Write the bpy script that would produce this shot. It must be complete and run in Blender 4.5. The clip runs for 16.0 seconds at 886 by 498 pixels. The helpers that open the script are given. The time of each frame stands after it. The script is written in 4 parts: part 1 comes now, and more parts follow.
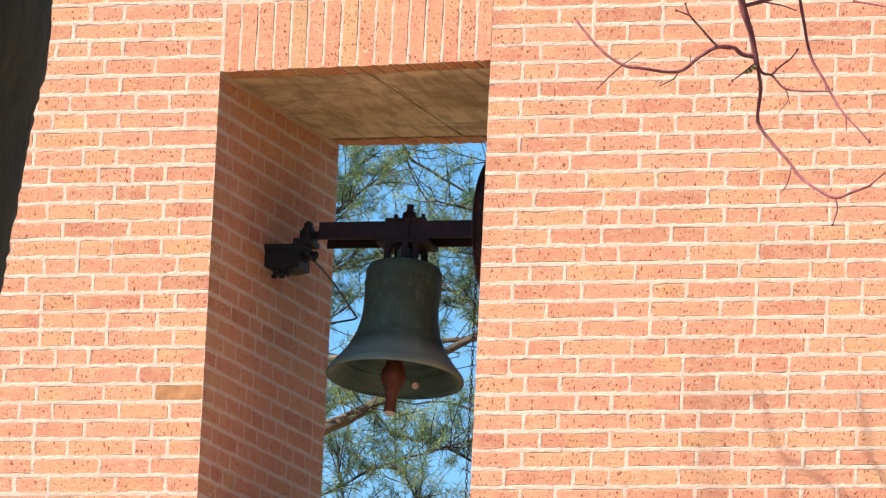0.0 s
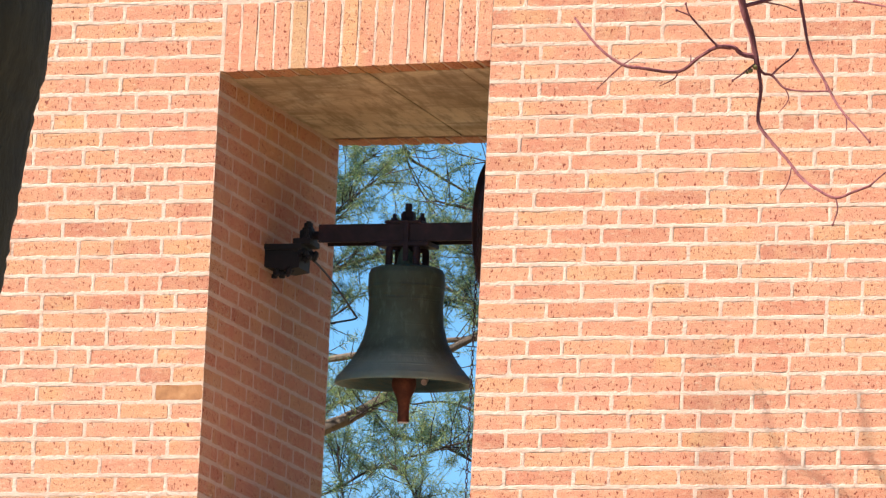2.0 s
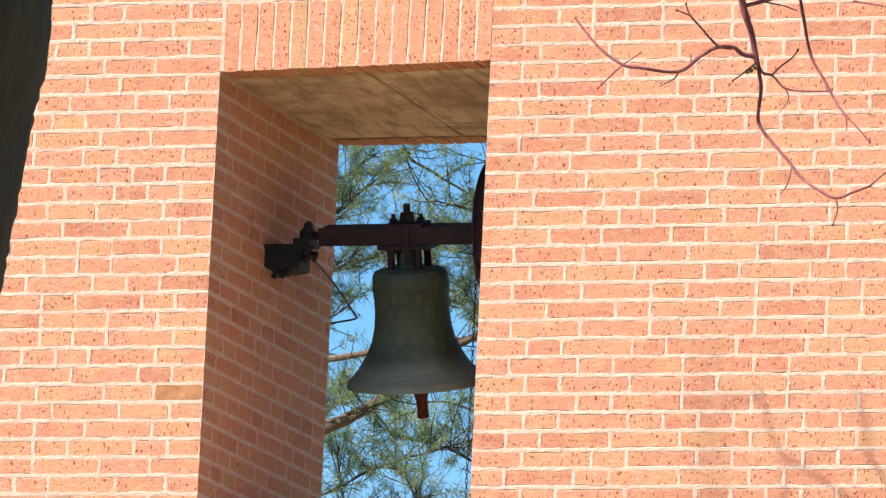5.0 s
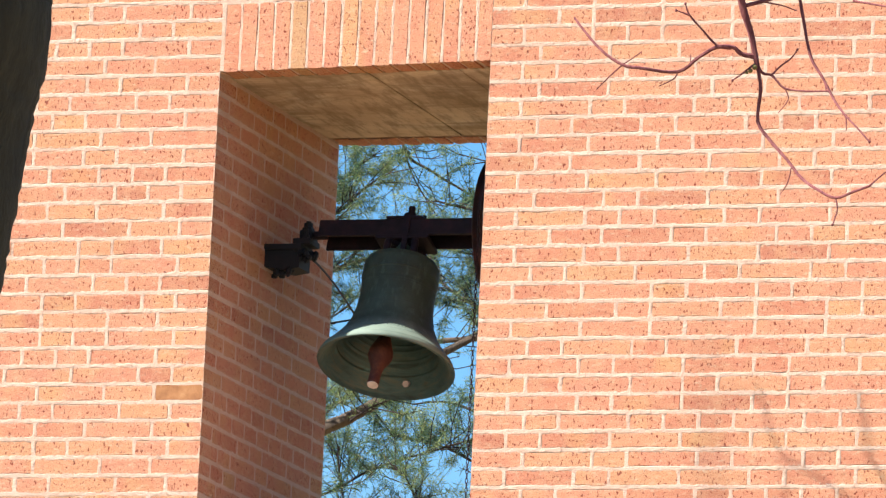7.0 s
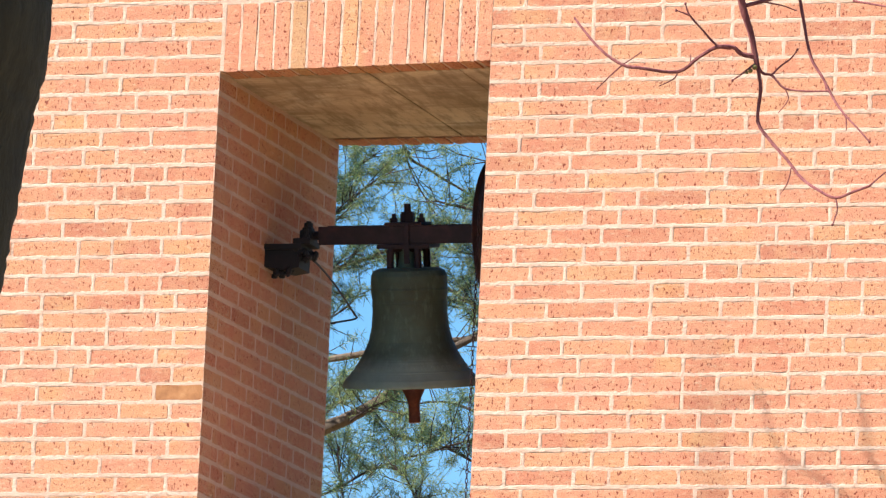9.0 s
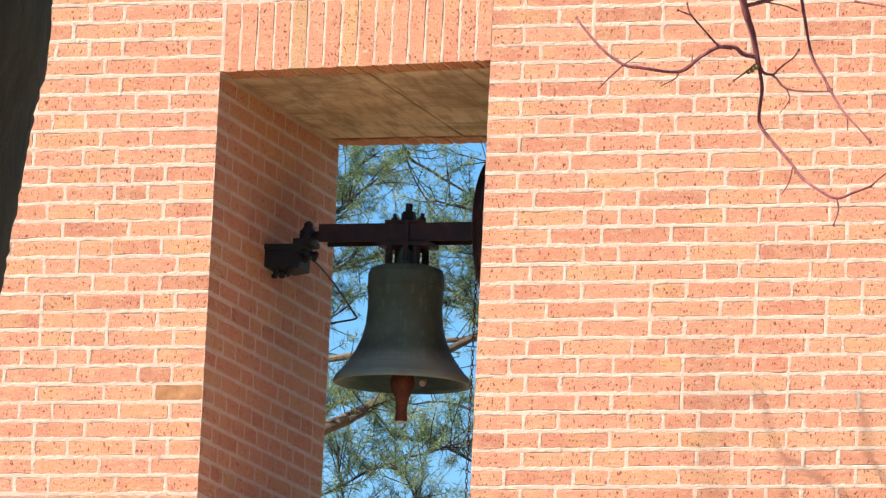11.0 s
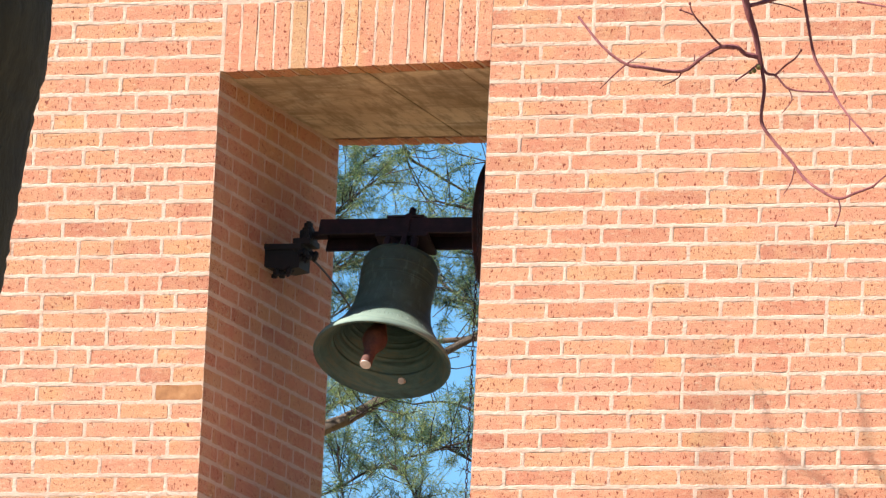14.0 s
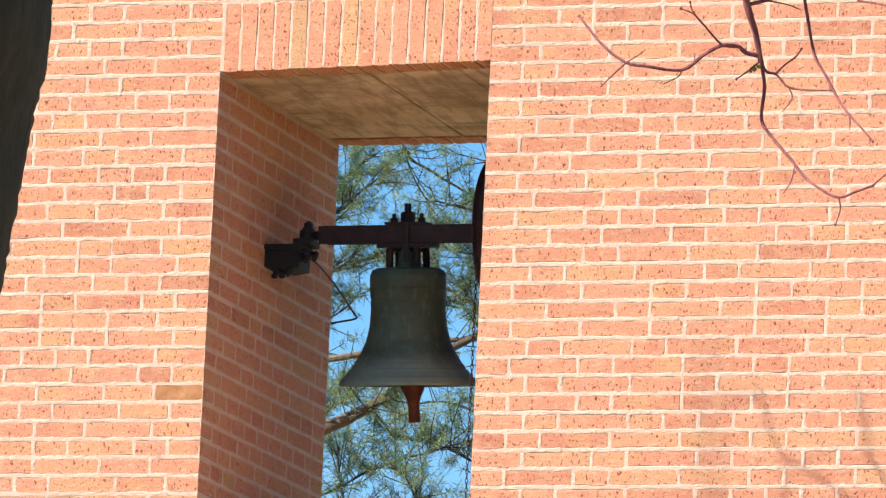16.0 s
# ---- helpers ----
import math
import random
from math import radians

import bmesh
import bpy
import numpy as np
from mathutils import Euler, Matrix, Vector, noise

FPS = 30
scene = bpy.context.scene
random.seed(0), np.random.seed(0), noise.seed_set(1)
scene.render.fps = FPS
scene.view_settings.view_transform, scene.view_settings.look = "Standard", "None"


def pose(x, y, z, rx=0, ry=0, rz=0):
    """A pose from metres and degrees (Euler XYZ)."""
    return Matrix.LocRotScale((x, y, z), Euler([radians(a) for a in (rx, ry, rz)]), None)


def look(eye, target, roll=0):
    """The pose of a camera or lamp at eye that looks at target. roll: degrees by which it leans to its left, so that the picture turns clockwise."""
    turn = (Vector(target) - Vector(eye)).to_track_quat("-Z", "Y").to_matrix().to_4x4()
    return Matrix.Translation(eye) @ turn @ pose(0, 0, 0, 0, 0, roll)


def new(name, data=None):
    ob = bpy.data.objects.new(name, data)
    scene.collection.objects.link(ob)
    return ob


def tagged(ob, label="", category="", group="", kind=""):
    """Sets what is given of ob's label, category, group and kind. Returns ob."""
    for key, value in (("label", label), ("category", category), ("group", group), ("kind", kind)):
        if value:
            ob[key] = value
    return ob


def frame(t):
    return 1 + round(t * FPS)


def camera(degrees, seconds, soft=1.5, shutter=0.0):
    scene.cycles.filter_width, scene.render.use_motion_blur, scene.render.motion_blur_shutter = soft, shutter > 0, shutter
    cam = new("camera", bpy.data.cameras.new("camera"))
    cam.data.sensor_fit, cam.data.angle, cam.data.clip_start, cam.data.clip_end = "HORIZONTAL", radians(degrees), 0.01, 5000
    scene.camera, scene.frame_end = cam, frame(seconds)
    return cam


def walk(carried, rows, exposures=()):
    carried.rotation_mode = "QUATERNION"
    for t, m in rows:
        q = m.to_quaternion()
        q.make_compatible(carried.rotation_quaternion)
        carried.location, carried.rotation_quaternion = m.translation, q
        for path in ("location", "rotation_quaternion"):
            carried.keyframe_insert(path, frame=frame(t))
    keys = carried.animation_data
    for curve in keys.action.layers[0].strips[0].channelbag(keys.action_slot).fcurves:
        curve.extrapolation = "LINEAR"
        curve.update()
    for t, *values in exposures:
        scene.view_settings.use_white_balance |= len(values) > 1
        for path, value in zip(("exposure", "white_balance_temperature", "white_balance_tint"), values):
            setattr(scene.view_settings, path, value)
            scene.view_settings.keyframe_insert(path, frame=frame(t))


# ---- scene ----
cam = camera(6.2936, 16.0, soft=1.35, shutter=0.0)
Z0 = 6.74           # height of the lintel's underside over the ground
EYE = Vector((8.6258, -23.2590, 1.602))
YAW, PITCH = radians(18.66862), radians(10.54048)
AHEAD = Vector((-math.sin(YAW) * math.cos(PITCH), math.cos(YAW) * math.cos(PITCH), math.sin(PITCH)))
STAND = look(EYE, EYE + AHEAD * 25.0, 2.7574)
walk(cam, [(0.0, STAND), (16.0, STAND)], [(0.0, 1.95, 6500, 10), (16.0, 1.95, 6500, 10)])

RIGHT, UP = (STAND.to_3x3() @ Vector((1, 0, 0))), (STAND.to_3x3() @ Vector((0, 1, 0)))


def sight(across, down, y):
    """The place at depth y that lies on a line of sight from the standpoint, by its distance across and down the view."""
    way = AHEAD + RIGHT * ((across - 784) / 14260.5) + UP * ((441 - down) / 14260.5)
    return EYE + way * ((y - EYE.y) / way.y)


# ---- daylight ----
SUN_WAY = Vector((-2.0, -1.0, 2.45)).normalized()
sun_data = bpy.data.lights.new("sun", "SUN")
sun_data.energy, sun_data.angle, sun_data.color = 5.0, radians(0.53), (1.0, 0.93, 0.83)
sun = new("sun", sun_data)
sun.matrix_world = look(SUN_WAY * 40, (0, 0, 0))
world = bpy.data.worlds.new("world")
scene.world = world
world.use_nodes = True
wn = world.node_tree
wn.nodes.clear()
sky = wn.nodes.new("ShaderNodeTexSky")
sky.sky_type, sky.sun_disc = "NISHITA", False
sky.sun_elevation = math.asin(SUN_WAY.z)
sky.sun_rotation = math.atan2(SUN_WAY.x, SUN_WAY.y)
sky.air_density, sky.dust_density, sky.ozone_density = 1.0, 0.0, 3.0
bg = wn.nodes.new("ShaderNodeBackground")
bg.inputs[1].default_value = 0.050
wo = wn.nodes.new("ShaderNodeOutputWorld")
deeper = wn.nodes.new("ShaderNodeHueSaturation")
deeper.inputs["Saturation"].default_value = 1.35
wn.links.new(sky.outputs[0], deeper.inputs["Color"])
wn.links.new(deeper.outputs[0], bg.inputs[0])
wn.links.new(bg.outputs[0], wo.inputs[0])


# ---- materials ----
class Mat:
    """A small builder of node materials in object space."""

    def __init__(self, name, rough=0.8, metal=0.0):
        self.m = bpy.data.materials.new(name)
        self.m.use_nodes = True
        self.t = self.m.node_tree
        self.b = self.t.nodes["Principled BSDF"]
        self.b.inputs["Roughness"].default_value = rough
        self.b.inputs["Metallic"].default_value = metal
        self.co = self.t.nodes.new("ShaderNodeTexCoord").outputs["Object"]

    def node(self, kind, **values):
        n = self.t.nodes.new(kind)
        for k, v in values.items():
            n.inputs[k.replace("_", " ")].default_value = v
        return n

    def link(self, a, b):
        self.t.links.new(a, b)

    def spot(self, offset=None, scale=(1, 1, 1)):
        n = self.node("ShaderNodeMapping")
        n.inputs["Scale"].default_value = scale
        self.link(self.co, n.inputs["Vector"])
        if offset is not None:
            self.link(offset, n.inputs["Location"])
        return n.outputs[0]

    def noise(self, scale, detail=4.0, rough=0.6, vec=None, distort=0.0):
        n = self.node("ShaderNodeTexNoise", Scale=scale, Detail=detail, Roughness=rough, Distortion=distort)
        self.link(vec if vec is not None else self.co, n.inputs["Vector"])
        return n.outputs["Fac"]

    def ramp(self, fac, *stops):
        n = self.t.nodes.new("ShaderNodeValToRGB")
        e = n.color_ramp.elements
        while len(e) < len(stops):
            e.new(0.5)
        for el, (p, c) in zip(e, stops):
            el.position, el.color = p, ((*c, 1) if len(c) == 3 else c)
        self.link(fac, n.inputs[0])
        return n.outputs[0]

    def grey(self, fac, lo, hi, a=0.0, b=1.0):
        n = self.node("ShaderNodeMapRange", From_Min=lo, From_Max=hi, To_Min=a, To_Max=b)
        self.link(fac, n.inputs[0])
        return n.outputs[0]

    def math(self, op, a, b):
        n = self.t.nodes.new("ShaderNodeMath")
        n.operation = op
        for s, v in zip(n.inputs, (a, b)):
            if isinstance(v, (int, float)):
                s.default_value = v
            else:
                self.link(v, s)
        return n.outputs[0]

    def mix(self, fac, a, b, blend="MIX"):
        n = self.t.nodes.new("ShaderNodeMix")
        n.data_type, n.blend_type = "RGBA", blend
        for s, v in ((n.inputs[0], fac), (n.inputs[6], a), (n.inputs[7], b)):
            if isinstance(v, (int, float)):
                s.default_value = v
            elif isinstance(v, tuple):
                s.default_value = (*v, 1)
            else:
                self.link(v, s)
        return n.outputs[2]

    def bearing_patch(self, base):
        """The colour, mixed towards dark red in a ragged patch on the reveal round the bearing."""
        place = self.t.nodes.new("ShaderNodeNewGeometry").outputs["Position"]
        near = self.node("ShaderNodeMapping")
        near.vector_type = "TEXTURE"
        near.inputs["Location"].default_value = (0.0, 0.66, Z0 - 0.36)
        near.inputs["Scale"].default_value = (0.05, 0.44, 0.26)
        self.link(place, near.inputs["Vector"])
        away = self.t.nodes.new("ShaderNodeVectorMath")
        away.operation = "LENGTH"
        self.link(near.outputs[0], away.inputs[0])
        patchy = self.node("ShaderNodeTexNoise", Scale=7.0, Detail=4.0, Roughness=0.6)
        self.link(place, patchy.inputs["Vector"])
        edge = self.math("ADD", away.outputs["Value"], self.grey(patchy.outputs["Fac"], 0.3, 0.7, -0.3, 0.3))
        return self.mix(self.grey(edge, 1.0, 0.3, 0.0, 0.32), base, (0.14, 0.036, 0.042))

    def paint(self, c):
        self.link(c, self.b.inputs["Base Color"])

    def bump(self, h, strength, dist):
        n = self.node("ShaderNodeBump", Strength=strength, Distance=dist)
        self.link(h, n.inputs["Height"])
        old = self.b.inputs["Normal"].links
        if old:
            self.link(old[0].from_socket, n.inputs["Normal"])
        self.link(n.outputs[0], self.b.inputs["Normal"])


def brick_material(name, laid_flat):
    k = Mat(name, 0.92)
    k.b.inputs["Specular IOR Level"].default_value = 0.1
    info = k.t.nodes.new("ShaderNodeObjectInfo").outputs["Random"]
    isle = k.t.nodes.new("ShaderNodeNewGeometry").outputs["Random Per Island"]
    r = k.math("FRACT", k.math("ADD", info, isle), 0)
    r2 = k.math("FRACT", k.math("MULTIPLY", r, 17.31), 0)
    off = k.t.nodes.new("ShaderNodeCombineXYZ")
    k.link(k.math("MULTIPLY", r, 37.0), off.inputs[0])
    k.link(k.math("MULTIPLY", r2, 23.0), off.inputs[2])
    p = k.spot(off.outputs[0])
    drag = k.spot(off.outputs[0], (1, 1, 2.5))
    base = k.ramp(r, (0.0, (0.336, 0.112, 0.0707)), (0.12, (0.397, 0.141, 0.0852)), (0.35, (0.453, 0.177, 0.107)), (0.65, (0.432, 0.177, 0.114)), (0.9, (0.460, 0.213, 0.113)), (0.985, (0.432, 0.210, 0.104)), (1.0, (0.292, 0.196, 0.0906)))
    cloud = k.noise(14.0, 3.0, 0.6, p)
    base = k.mix(k.grey(cloud, 0.40, 0.70, 0.0, 0.6), base, (0.475, 0.265, 0.149))
    streak = k.noise(22.0, 5.0, 0.7, drag)
    base = k.mix(k.grey(streak, 0.4, 0.75, 0.0, 0.25), base, (0.307, 0.122, 0.0726))
    grit = k.noise(330.0, 2.0, 0.6, p)
    base = k.mix(k.grey(grit, 0.42, 0.66, 0.0, 0.42), base, (0.531, 0.330, 0.227))
    warm = k.noise(4.5, 2.0, 0.5, k.spot(off.outputs[0], (1, 1, 0.6)))
    base = k.mix(k.grey(warm, 0.56, 0.72, 0.0, 0.45), base, (0.460, 0.285, 0.118))
    # iron spots and drag pits
    pits = k.noise(135.0, 2.5, 0.55, k.spot(off.outputs[0], (1.0, 1.0, 0.6)), 0.5)
    patch = k.grey(k.noise(11.0, 2.0, 0.5, p), 0.35, 0.7, 0.03, -0.02)
    pit = k.grey(k.math("SUBTRACT", pits, patch), 0.60, 0.635)
    base = k.mix(k.math("MULTIPLY", pit, 0.92), base, (0.159, 0.0287, 0.0200))
    dots = k.grey(k.noise(260.0, 1.5, 0.5, p), 0.60, 0.64)
    base = k.mix(k.math("MULTIPLY", dots, 0.5), base, (0.166, 0.0521, 0.0363))
    scale_lines = k.noise(60.0, 4.0, 0.75, k.spot(off.outputs[0], (0.8, 1.0, 1.1)), 0.8)
    base = k.mix(k.grey(scale_lines, 0.5, 0.8, 0.0, 0.4), base, (0.517, 0.312, 0.200))
    # mortar smeared over the arrises and in thin films
    smear = k.noise(30.0, 5.0, 0.65, k.spot(off.outputs[0], (1, 1, 2.2)))
    base = k.mix(k.grey(smear, 0.55, 0.72, 0.0, 0.6), base, (0.475, 0.391, 0.272))
    if laid_flat:
        cut = k.t.nodes.new("ShaderNodeSeparateXYZ")
        k.link(k.co, cut.inputs[0])
        off_mid = k.math("ABSOLUTE", k.math("SUBTRACT", cut.outputs[2], TALL / 2), 0)
        rim = k.math("MULTIPLY", k.grey(off_mid, 0.0150, 0.0230), k.grey(off_mid, 0.030, 0.027))
        rag = k.noise(120.0, 4.0, 0.7, p)
        base = k.mix(k.math("MULTIPLY", rim, k.grey(rag, 0.48, 0.60, 0.0, 0.5)), base, (0.439, 0.434, 0.336))
    k.paint(k.bearing_patch(base))
    k.bump(streak, 0.7, 0.002)
    k.bump(scale_lines, 0.8, 0.0018)
    k.bump(grit, 1.0, 0.001)
    k.bump(k.math("MULTIPLY", pit, -1.0), 0.6, 0.0012)
    return k.m


def mortar_material():
    k = Mat("mortar", 0.95)
    k.b.inputs["Specular IOR Level"].default_value = 0.1
    a, b, c = k.noise(9.0, 4.0), k.noise(75.0, 5.0, 0.75), k.noise(300.0, 3.0)
    col = k.ramp(a, (0.3, (0.472, 0.335, 0.260)), (0.55, (0.545, 0.395, 0.313)), (0.8, (0.595, 0.445, 0.362)))
    col = k.mix(k.grey(b, 0.52, 0.75, 0.0, 0.5), col, (0.436, 0.268, 0.190))
    col = k.mix(k.grey(k.noise(28.0, 3.0, 0.6), 0.50, 0.68, 0.0, 0.55), col, (0.498, 0.303, 0.213))
    col = k.mix(k.grey(c, 0.45, 0.68, 0.0, 0.7), col, (0.382, 0.276, 0.223))
    k.paint(k.bearing_patch(col))
    k.bump(b, 0.75, 0.0045)
    k.bump(c, 0.6, 0.0012)
    return k.m


def concrete_material():
    k = Mat("concrete", 0.9)
    k.b.inputs["Specular IOR Level"].default_value = 0.2
    board = k.noise(5.0, 5.0, 0.65, k.spot(None, (6.0, 1.0, 6.0)))
    cloud, grit = k.noise(2.685, 4.477, 0.622), k.noise(160.0, 3.0)
    col = k.ramp(cloud, (0.3, (0.453, 0.332, 0.228)), (0.5, (0.587, 0.466, 0.342)), (0.7, (0.672, 0.591, 0.477)))
    col = k.mix(k.grey(board, 0.46, 0.62, 0.0, 0.7), col, (0.235, 0.171, 0.119))
    stain = k.noise(1.7, 6.0, 0.7, k.spot(None, (1.0, 2.2, 1.0)), 0.8)
    col = k.mix(k.grey(stain, 0.47, 0.62, 0.0, 0.7), col, (0.218, 0.153, 0.109))
    col = k.mix(k.grey(grit, 0.55, 0.8, 0.0, 0.35), col, (0.126, 0.107, 0.0933))
    k.paint(col)
    k.bump(board, 0.5, 0.004)
    k.bump(grit, 0.3, 0.001)
    return k.m


def bronze_material():
    k = Mat("patinated bronze", 0.7, 0.1)
    a, b, c = k.noise(5.051, 4.214, 0.546), k.noise(34.0, 5.0, 0.7, k.spot(None, (1, 1, 0.35))), k.noise(230.0, 3.0)
    col = k.ramp(a, (0.3, (0.0216, 0.0320, 0.0218)), (0.5, (0.0368, 0.0590, 0.0437)), (0.72, (0.0599, 0.0990, 0.0756)))
    col = k.mix(k.grey(b, 0.52, 0.75, 0.0, 0.35), col, (0.144, 0.211, 0.172))
    col = k.mix(k.grey(c, 0.55, 0.8, 0.0, 0.5), col, (0.0577, 0.0632, 0.0462))
    cut = k.t.nodes.new("ShaderNodeSeparateXYZ")
    k.link(k.co, cut.inputs[0])
    low = k.math("ADD", cut.outputs[2], k.grey(b, 0.3, 0.7, -0.012, 0.012))
    bow = k.math("MULTIPLY", k.grey(low, -0.375, -0.425), k.grey(a, 0.30, 0.60, 0.30, 0.62))
    col = k.mix(bow, col, (0.180, 0.240, 0.205))
    k.paint(col)
    k.link(k.grey(b, 0.3, 0.8, 0.62, 0.85), k.b.inputs["Roughness"])
    k.b.inputs["Specular IOR Level"].default_value = 0.35
    k.bump(c, 0.25, 0.0008)
    return k.m


def bell_inside_material():
    k = Mat("streaked bronze", 0.6, 0.25)
    a, b = k.noise(10.0, 5.0, 0.65, k.spot(None, (0.8, 0.8, 5.0)), 1.2), k.noise(40.0, 4.0)
    col = k.ramp(a, (0.30, (0.0270, 0.0493, 0.0490)), (0.49, (0.0417, 0.0848, 0.0829)), (0.60, (0.0737, 0.0880, 0.0711)), (0.65, (0.0491, 0.0984, 0.0944)), (0.8, (0.0838, 0.169, 0.166)))
    col = k.mix(k.grey(b, 0.55, 0.8, 0.0, 0.5), col, (0.0246, 0.0282, 0.0237))
    k.paint(col)
    k.bump(b, 0.3, 0.001)
    return k.m


def iron_material(name, dark, mid, rust, rough=0.7):
    k = Mat(name, rough, 0.1)
    k.b.inputs["Specular IOR Level"].default_value = 0.3
    a, b = k.noise(18.0, 5.0, 0.7), k.noise(140.0, 3.0)
    col = k.ramp(a, (0.3, dark), (0.52, mid), (0.75, rust))
    col = k.mix(k.grey(b, 0.55, 0.8, 0.0, 0.5), col, dark)
    k.paint(col)
    k.bump(a, 0.3, 0.002)
    k.bump(b, 0.3, 0.0008)
    return k.m


def bark_material(name, deep, mid, light, sc=1.0):
    k = Mat(name, 0.95)
    k.b.inputs["Specular IOR Level"].default_value = 0.2
    a = k.noise(9.0 * sc, 6.0, 0.7, k.spot(None, (1, 1, 0.22)), 0.5)
    b, c = k.noise(70.0 * sc, 4.0, 0.7), k.noise(3.0 * sc, 3.0)
    col = k.ramp(a, (0.34, deep), (0.52, mid), (0.72, light))
    col = k.mix(k.grey(c, 0.45, 0.7, 0.0, 0.4), col, mid)
    col = k.mix(k.grey(b, 0.5, 0.8, 0.0, 0.4), col, deep)
    k.paint(col)
    k.bump(a, 0.9, 0.02 / sc)
    k.bump(b, 0.4, 0.003)
    return k.m


def needle_material():
    k = Mat("pine needles", 0.65)
    r = k.t.nodes.new("ShaderNodeNewGeometry").outputs["Random Per Island"]
    a = k.noise(4.2, 3.0, 0.6)
    col = k.ramp(r, (0.0, (0.014, 0.044, 0.040)), (0.5, (0.045, 0.095, 0.050)), (0.85, (0.12, 0.175, 0.06)), (1.0, (0.21, 0.20, 0.08)))
    col = k.mix(k.grey(a, 0.50, 0.66, 0.0, 0.55), col, (0.25, 0.29, 0.11))
    k.paint(col)
    thin = k.t.nodes.new("ShaderNodeBsdfTranslucent")
    k.link(col, thin.inputs["Color"])
    both = k.t.nodes.new("ShaderNodeMixShader")
    both.inputs[0].default_value = 0.35
    k.link(k.b.outputs[0], both.inputs[1])
    k.link(thin.outputs[0], both.inputs[2])
    k.link(both.outputs[0], k.t.nodes["Material Output"].inputs["Surface"])
    k.b.inputs["Specular IOR Level"].default_value = 0.3
    return k.m


def grass_material():
    k = Mat("grass", 0.95)
    a, b = k.noise(0.35, 5.0), k.noise(11.0, 5.0, 0.7)
    col = k.ramp(a, (0.3, (0.150, 0.108, 0.0493)), (0.55, (0.219, 0.157, 0.0748)), (0.75, (0.290, 0.208, 0.106)))
    col = k.mix(k.grey(b, 0.45, 0.8, 0.0, 0.5), col, (0.103, 0.0866, 0.0382))
    k.paint(col)
    k.bump(b, 0.8, 0.05)
    return k.m


COURSE, TALL = 0.05804, 0.0470       # a course, and the brick in it
BUFF = iron_material("buff brick", (0.187, 0.0800, 0.0360), (0.306, 0.140, 0.0600), (0.408, 0.208, 0.0960), 0.9)
BRICK, SOLDIER = brick_material("brick", True), brick_material("upright brick", False)
MORTAR, CONCRETE = mortar_material(), concrete_material()
BRONZE, INSIDE = bronze_material(), bell_inside_material()
IRON = iron_material("weathered iron", (0.0060, 0.0033, 0.0058), (0.0134, 0.0066, 0.0112), (0.0319, 0.0114, 0.0150))
BLACK_IRON = iron_material("black iron", (0.0056, 0.0056, 0.0077), (0.0112, 0.0106, 0.0134), (0.0252, 0.0185, 0.0191))
RUST = iron_material("rusted iron", (0.0336, 0.0128, 0.0102), (0.0720, 0.0240, 0.0170), (0.136, 0.0480, 0.0255), 0.8)
STEEL = iron_material("worn steel", (0.32, 0.27, 0.25), (0.50, 0.43, 0.40), (0.62, 0.54, 0.50), 0.5)
WOOD_WHEEL = iron_material("painted wheel", (0.016, 0.014, 0.016), (0.03, 0.022, 0.024), (0.09, 0.030, 0.024))
DARK_BARK = bark_material("dark bark", (0.0200, 0.0167, 0.0112), (0.0398, 0.0335, 0.0215), (0.0730, 0.0610, 0.0396))
PINE_BARK = bark_material("pine bark", (0.0369, 0.0271, 0.0213), (0.0861, 0.0640, 0.0476), (0.172, 0.135, 0.0984), 2.0)
TWIG_BARK = bark_material("twig bark", (0.101, 0.0322, 0.0357), (0.173, 0.0574, 0.0618), (0.261, 0.109, 0.101), 6.0)
LICHEN = bark_material("lichen", (0.0984, 0.0820, 0.0328), (0.197, 0.164, 0.0656), (0.295, 0.254, 0.115), 5.0)
NEEDLES, GRASS = needle_material(), grass_material()


# ---- builders ----
def part(name, bm, material, parent, label="", smooth=False):
    """One mesh object under a thing, made of a bmesh (or of a ready mesh)."""
    if isinstance(bm, bpy.types.Mesh):
        me = bm
    else:
        me = bpy.data.meshes.new(name)
        bmesh.ops.recalc_face_normals(bm, faces=bm.faces)
        bm.to_mesh(me)
        bm.free()
        me.materials.append(material)
        if smooth:
            me.shade_smooth()
            me.set_sharp_from_angle(angle=radians(40))
    ob = new(name, me)
    ob.parent = parent
    if label:
        tagged(ob, label)
    return ob


def add_box(bm, x0, x1, y0, y1, z0, z1, bevel=0.0):
    made = bmesh.ops.create_cube(bm, size=1.0)["verts"]
    for v in made:
        v.co = Vector((x0 + (v.co.x + 0.5) * (x1 - x0), y0 + (v.co.y + 0.5) * (y1 - y0), z0 + (v.co.z + 0.5) * (z1 - z0)))
    if bevel:
        edges = {e for v in made for e in v.link_edges}
        bmesh.ops.bevel(bm, geom=list(edges), offset=bevel, segments=2, affect="EDGES", profile=0.6)
    return bm


def box(*a, bevel=0.0):
    return add_box(bmesh.new(), *a, bevel=bevel)


def add_rod(bm, a, b, r0, r1=None, sides=10):
    a, b = Vector(a), Vector(b)
    r1 = r0 if r1 is None else r1
    m = Matrix.Translation((a + b) / 2) @ (b - a).to_track_quat("Z", "Y").to_matrix().to_4x4()
    bmesh.ops.create_cone(bm, cap_ends=True, segments=sides, radius1=r0, radius2=r1, depth=(b - a).length, matrix=m)
    return bm


def rod(*a, **k):
    return add_rod(bmesh.new(), *a, **k)


